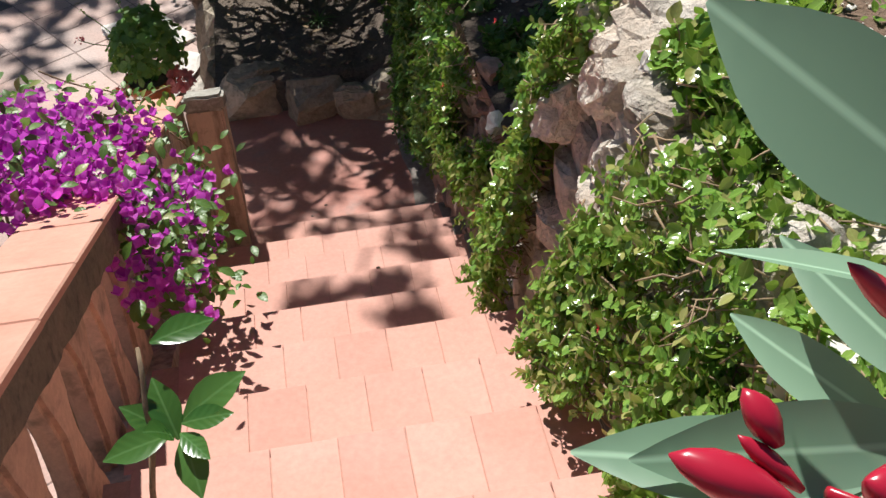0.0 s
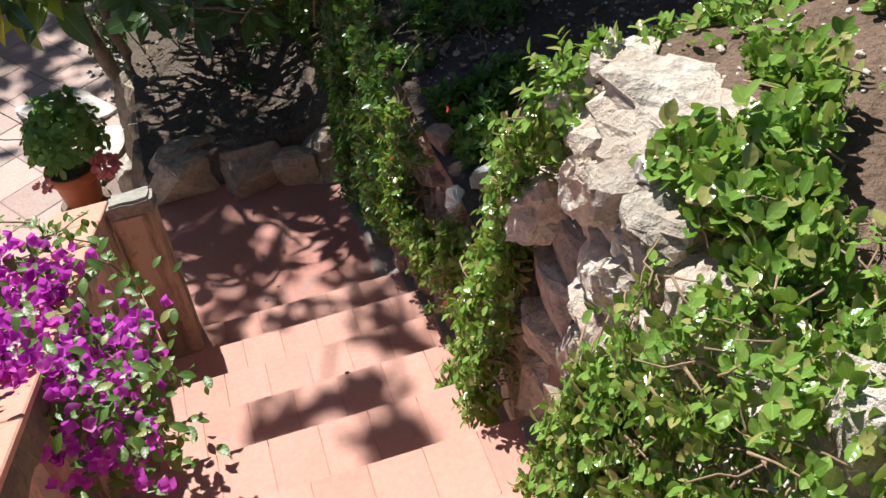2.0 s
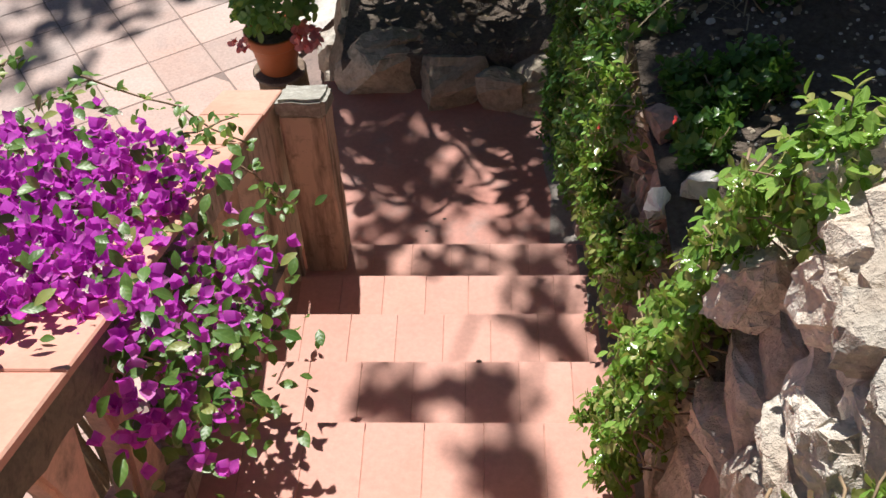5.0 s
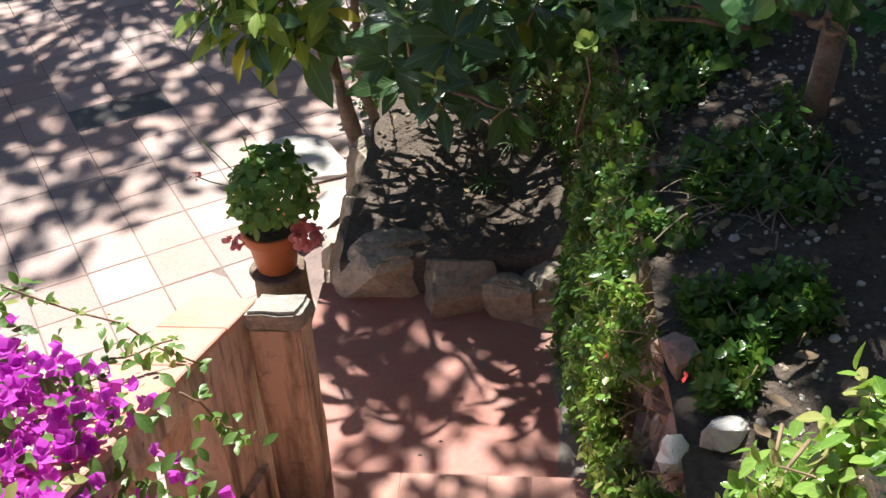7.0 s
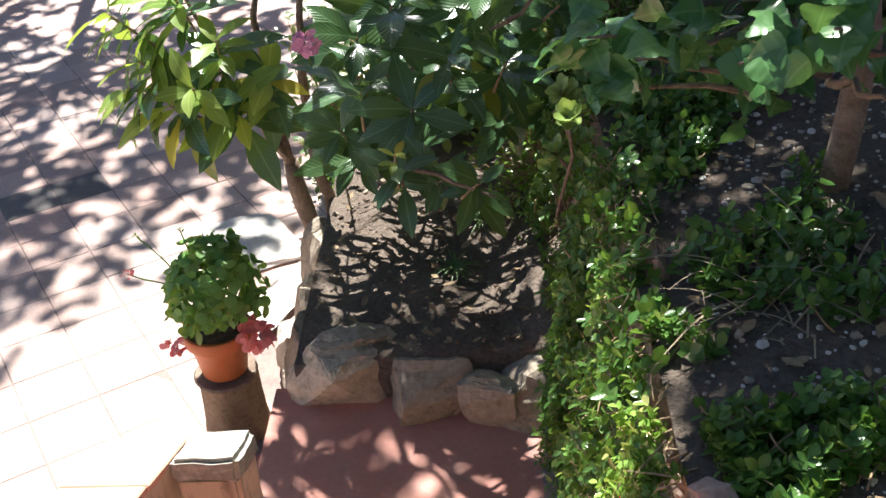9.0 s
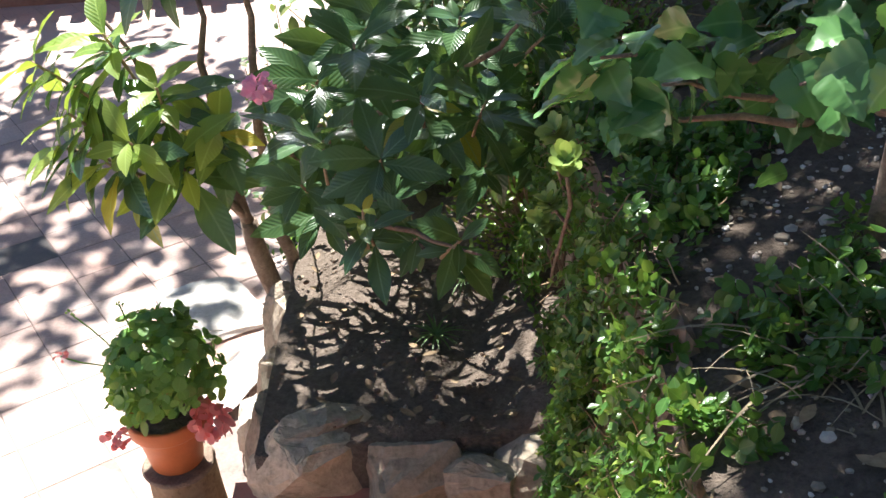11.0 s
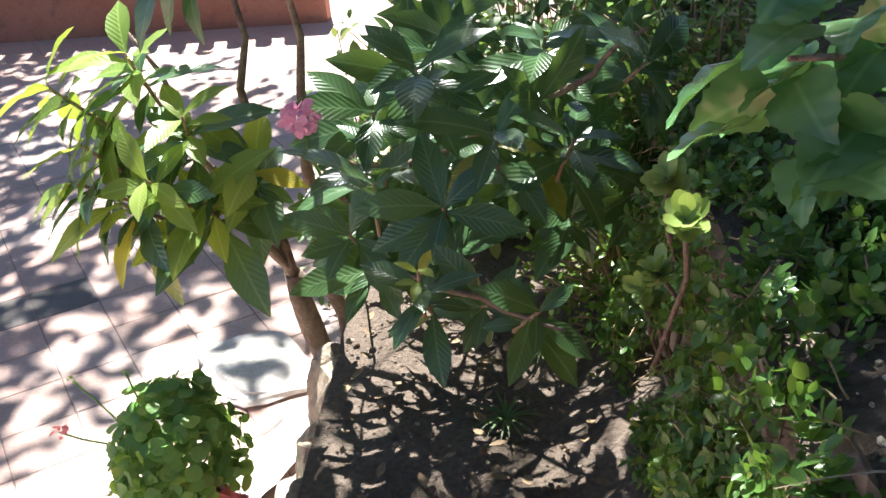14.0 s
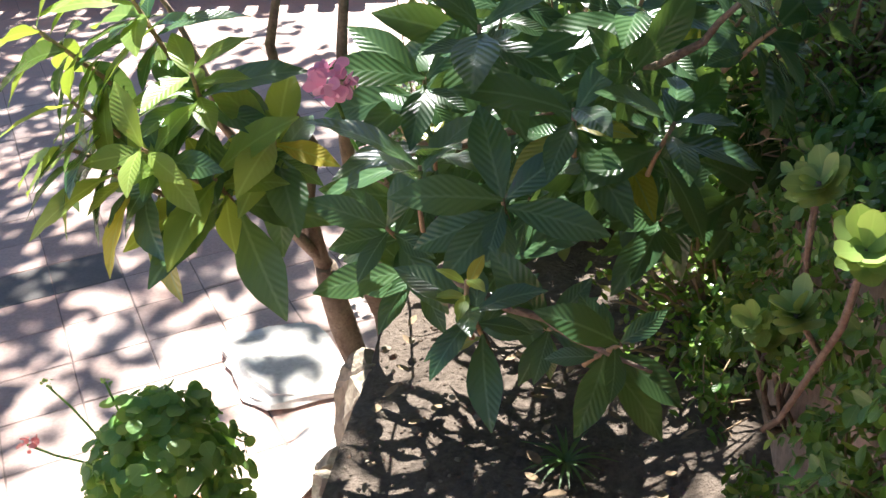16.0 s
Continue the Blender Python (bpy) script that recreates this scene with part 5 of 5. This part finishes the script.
def litter(name, label, n, where, sizes, mats, flat=0.6):
    """Pebbles too many to count, one mesh for each stone colour."""
    for m in mats:
        bm = bmesh.new()
        for i in range(n // len(mats)):
            p = where()
            s = rng.uniform(*sizes) * (0.5 + rng.uniform() ** 3)
            ico = bmesh.ops.create_icosphere(bm, subdivisions=1, radius=1)
            M = Matrix.LocRotScale(Vector(p), Euler((rng.uniform(-.3, .3), rng.uniform(-.3, .3), rng.uniform(0, 6))), Vector((s, s * rng.uniform(0.6, 1), s * flat)))
            for v in ico["verts"]:
                v.co = M @ (v.co + Vector(noise.noise_vector(v.co * 2 + Vector((i, 0, 0)))) * 0.25)
        tagged(part(name, bm, m), label, "pebbles", kind="stuff")


def on_bed(x0, x1, y0, y1):
    def f():
        x, y = rng.uniform(x0, x1), rng.uniform(y0, y1)
        return (x, y, bed_z(x, y) + 0.002)
    return f


litter("bed_pebble", "pale pebbles strewn over the dry upper bed", 500, on_bed(0.8, 2.4, -2.3, -1.6), (0.004, 0.012), (ROCK, ROCKWHITE))
litter("shade_pebble", "pale chips strewn over the shaded bed", 1500, on_bed(0.78, 2.0, -1.1, 1.0), (0.005, 0.015), (ROCK, ROCKWHITE, ROCKGREY))
litter("soil_crumb", "crumbs of soil and chips in the planting bed", 500, lambda: (rng.uniform(-0.38, 0.6), rng.uniform(0.9, 2.2), 0.205 + rng.uniform(0, 0.02)), (0.004, 0.014), (SOILDARK, SOIL, ROCKGREY))
dl = [(np.array((rng.uniform(-0.35, 0.6), rng.uniform(0.9, 2.0), 0.225)), axes((rng.normal(), rng.normal(), 0.1), (0, 0, 1)), rng.uniform(0.03, 0.07)) for _ in range(60)]
dl += [(np.array((x, y, bed_z(x, y) + 0.015)), axes((rng.normal(), rng.normal(), 0.1), (0, 0, 1)), rng.uniform(0.03, 0.07)) for x, y in zip(rng.uniform(0.8, 2, 120), rng.uniform(-1.1, 1.5, 120))]
leaves("fallen_leaf", shape(1.0, OVAL, 0.3, -0.4), dl, TWIG, None, "dry fallen leaves on the soil", "stuff")["category"] = "leaf litter"
bm = bmesh.new()
for x, y, z, a in ((0.0, -0.07, 0.004, 0.3), (0.07, 0.0, 0.004, 1.2), (0.22, -1.25, 4 * RISE + 0.003, 0.4)):
    ico = bmesh.ops.create_icosphere(bm, subdivisions=1, radius=0.008)
    bmesh.ops.scale(bm, vec=(1.2, 0.7, 0.35), verts=ico["verts"])
    bmesh.ops.translate(bm, vec=(x, y, z), verts=ico["verts"])
tagged(part("fallen_seed", bm, SOILDARK), "dark seeds fallen on the tiles", "seeds", kind="stuff")

# low red wall with a white-posted railing beyond the patio
fw = thing("far_wall", (-4.0, 8.6, -0.45), "low dark red plastered wall edging the far patio", "wall", kind="structure")
bm = bmesh.new()
add_box(bm, -9.0, -1.6, 8.5, 8.75, -0.5, 0.10, 0.015)
under(part("wall_body", bm, FARWALL), fw)
bm = bmesh.new()
add_box(bm, -9.0, -1.6, 8.44, 8.80, 0.10, 0.16, 0.012)
under(part("coping", bm, CLAY), fw)
for i in range(26):
    bm = bmesh.new()
    add_box(bm, -8.8 + i * 0.27, -8.66 + i * 0.27, 8.56, 8.68, 0.16, 0.75, 0.02)
    under(part("baluster", bm, CLAY), fw)
bm = bmesh.new()
add_box(bm, -9.5, 5, 13, 13.4, -0.6, 3.0)
tagged(part("wall_north", bm, PLASTER), "plain garden wall closing the far side", "wall", kind="structure")
shrub("dark_shrub", (-5.5, 11.0, -0.6), (2.0, 0.9, 2.4), 120, "dense dark evergreen hedge closing the garden", G_DARK, 0.13)
shrub("dark_shrub", (-2.0, 11.2, -0.6), (2.2, 0.9, 2.6), 120, "dense dark evergreen hedge closing the garden", G_DARK, 0.13)

# ---- stones of the retaining wall ----
count = 0
y = -3.55
while y < 0.75:
    zb, zt = (tread_z(y), min(wall_top(y), wall_top(y + 0.13)))
    z = zb - 0.02
    width = rng.uniform(0.09, 0.13) if y > -1.3 else rng.uniform(0.13, 0.21)
    while z < (zt - 0.05 if y > -1.3 else zt - 0.07):
        h = rng.uniform(0.06, 0.10) if y > -1.3 else rng.uniform(0.10, 0.19)
        s = Vector((rng.uniform(0.08, 0.11) if y > -1.3 else rng.uniform(0.10, 0.15), width * rng.uniform(0.95, 1.25), h * rng.uniform(1.0, 1.25)))
        yy, zz = y + width / 2 + rng.uniform(-0.02, 0.02), z + h / 2
        me = (PINKS if (yy > -1.25 or rng.uniform() < 0.06) else ROCKS)[int(rng.integers(0, 8))]
        place_rock("stone", me, (wall_x(yy, zz) + 0.055, yy, zz), s, (rng.uniform(-0.25, 0.25), rng.uniform(-0.2, 0.2), rng.uniform(-0.25, 0.25) + (0 if rng.uniform() < 0.5 else math.pi)), ROCK, wall)
        z += h
        count += 1
    y += width
# coping stones along the top and the end of the upper bed
for i in range(26):
    yy = -3.2 + i * 0.075 + rng.uniform(-0.02, 0.02)
    if yy < -1.84:
        place_rock("stone", ROCKS[i % 12], (0.76 + rng.uniform(-0.02, 0.05), yy, wall_top(yy) + rng.uniform(-0.07, -0.03)), Vector((rng.uniform(0.11, 0.19), rng.uniform(0.09, 0.15), rng.uniform(0.07, 0.11))), (rng.uniform(-.3, .3), rng.uniform(-.3, .3), rng.uniform(0, 6)), ROCK, wall)

# ---- tiles ----
TW = 0.1435
TILES = [tile_mesh("stair_tile", TW - 0.0013, GOING + 0.012, 0.018, CLAY, 0.0012)]
for k in range(1, STEPS + 4):
    kk = min(k, STEPS)
    y1 = Y1 - (k - 1) * GOING
    x0 = 0.031 - 3 * TW - (0.5 * TW if k % 2 else 0) + rng.uniform(-0.015, 0.015)
    for i in range(9):
        cx = x0 + (i + 0.5) * TW
        if cx < XL - 0.02 or cx > XR + 0.04:
            continue
        ob = new("tile", TILES[0])
        under(ob, stairs)
        ob.matrix_basis = Matrix.LocRotScale((cx, y1 - GOING / 2 + 0.004, kk * RISE + rng.uniform(-0.001, 0.001)), Euler((rng.uniform(-.003, .003), rng.uniform(-.003, .003), rng.uniform(-.004, .004))), None)
PT = [tile_mesh("patio_tile", PP - 0.004, PP - 0.004, 0.02, PATIO), tile_mesh("patio_tile_dark", PP - 0.004, PP - 0.004, 0.02, PATIODARK)]
spots = sorted(patio_spots(), key=lambda s: (s[2] - Vector((-1.5, 2.2, PZ))).length)
far_v, far_f = [], []
for n, (i, j, c) in enumerate(spots):
    dark = (i, j) in ((0, 0), (-1, 0), (-9, 4), (3, 9))
    if n < 300:
        ob = new("tile", PT[1 if dark else 0])
        ob.parent = patio
        ob.matrix_basis = Matrix.LocRotScale((c.x, c.y, PZ + rng.uniform(-0.002, 0.002)), Euler((rng.uniform(-.006, .006), rng.uniform(-.006, .006), PA)), None)
    else:
        h = (PP - 0.004) / 2
        b = len(far_v)
        for sz in (-0.02, 0):
            far_v += [tuple(c + UX * (a * h) + VX * (d * h) + Vector((0, 0, sz))) for a, d in ((-1, -1), (1, -1), (1, 1), (-1, 1))]
        far_f += [(b + 4, b + 5, b + 6, b + 7)] + [(b + q, b + (q + 1) % 4, b + 4 + (q + 1) % 4, b + 4 + q) for q in range(4)]
me = bpy.data.meshes.new("far_tiles")
me.from_pydata(far_v, [], far_f)
me.materials.append(PATIO)
ob = new("far_tiles", me)
ob.parent = patio
ob["kind"] = "stuff"
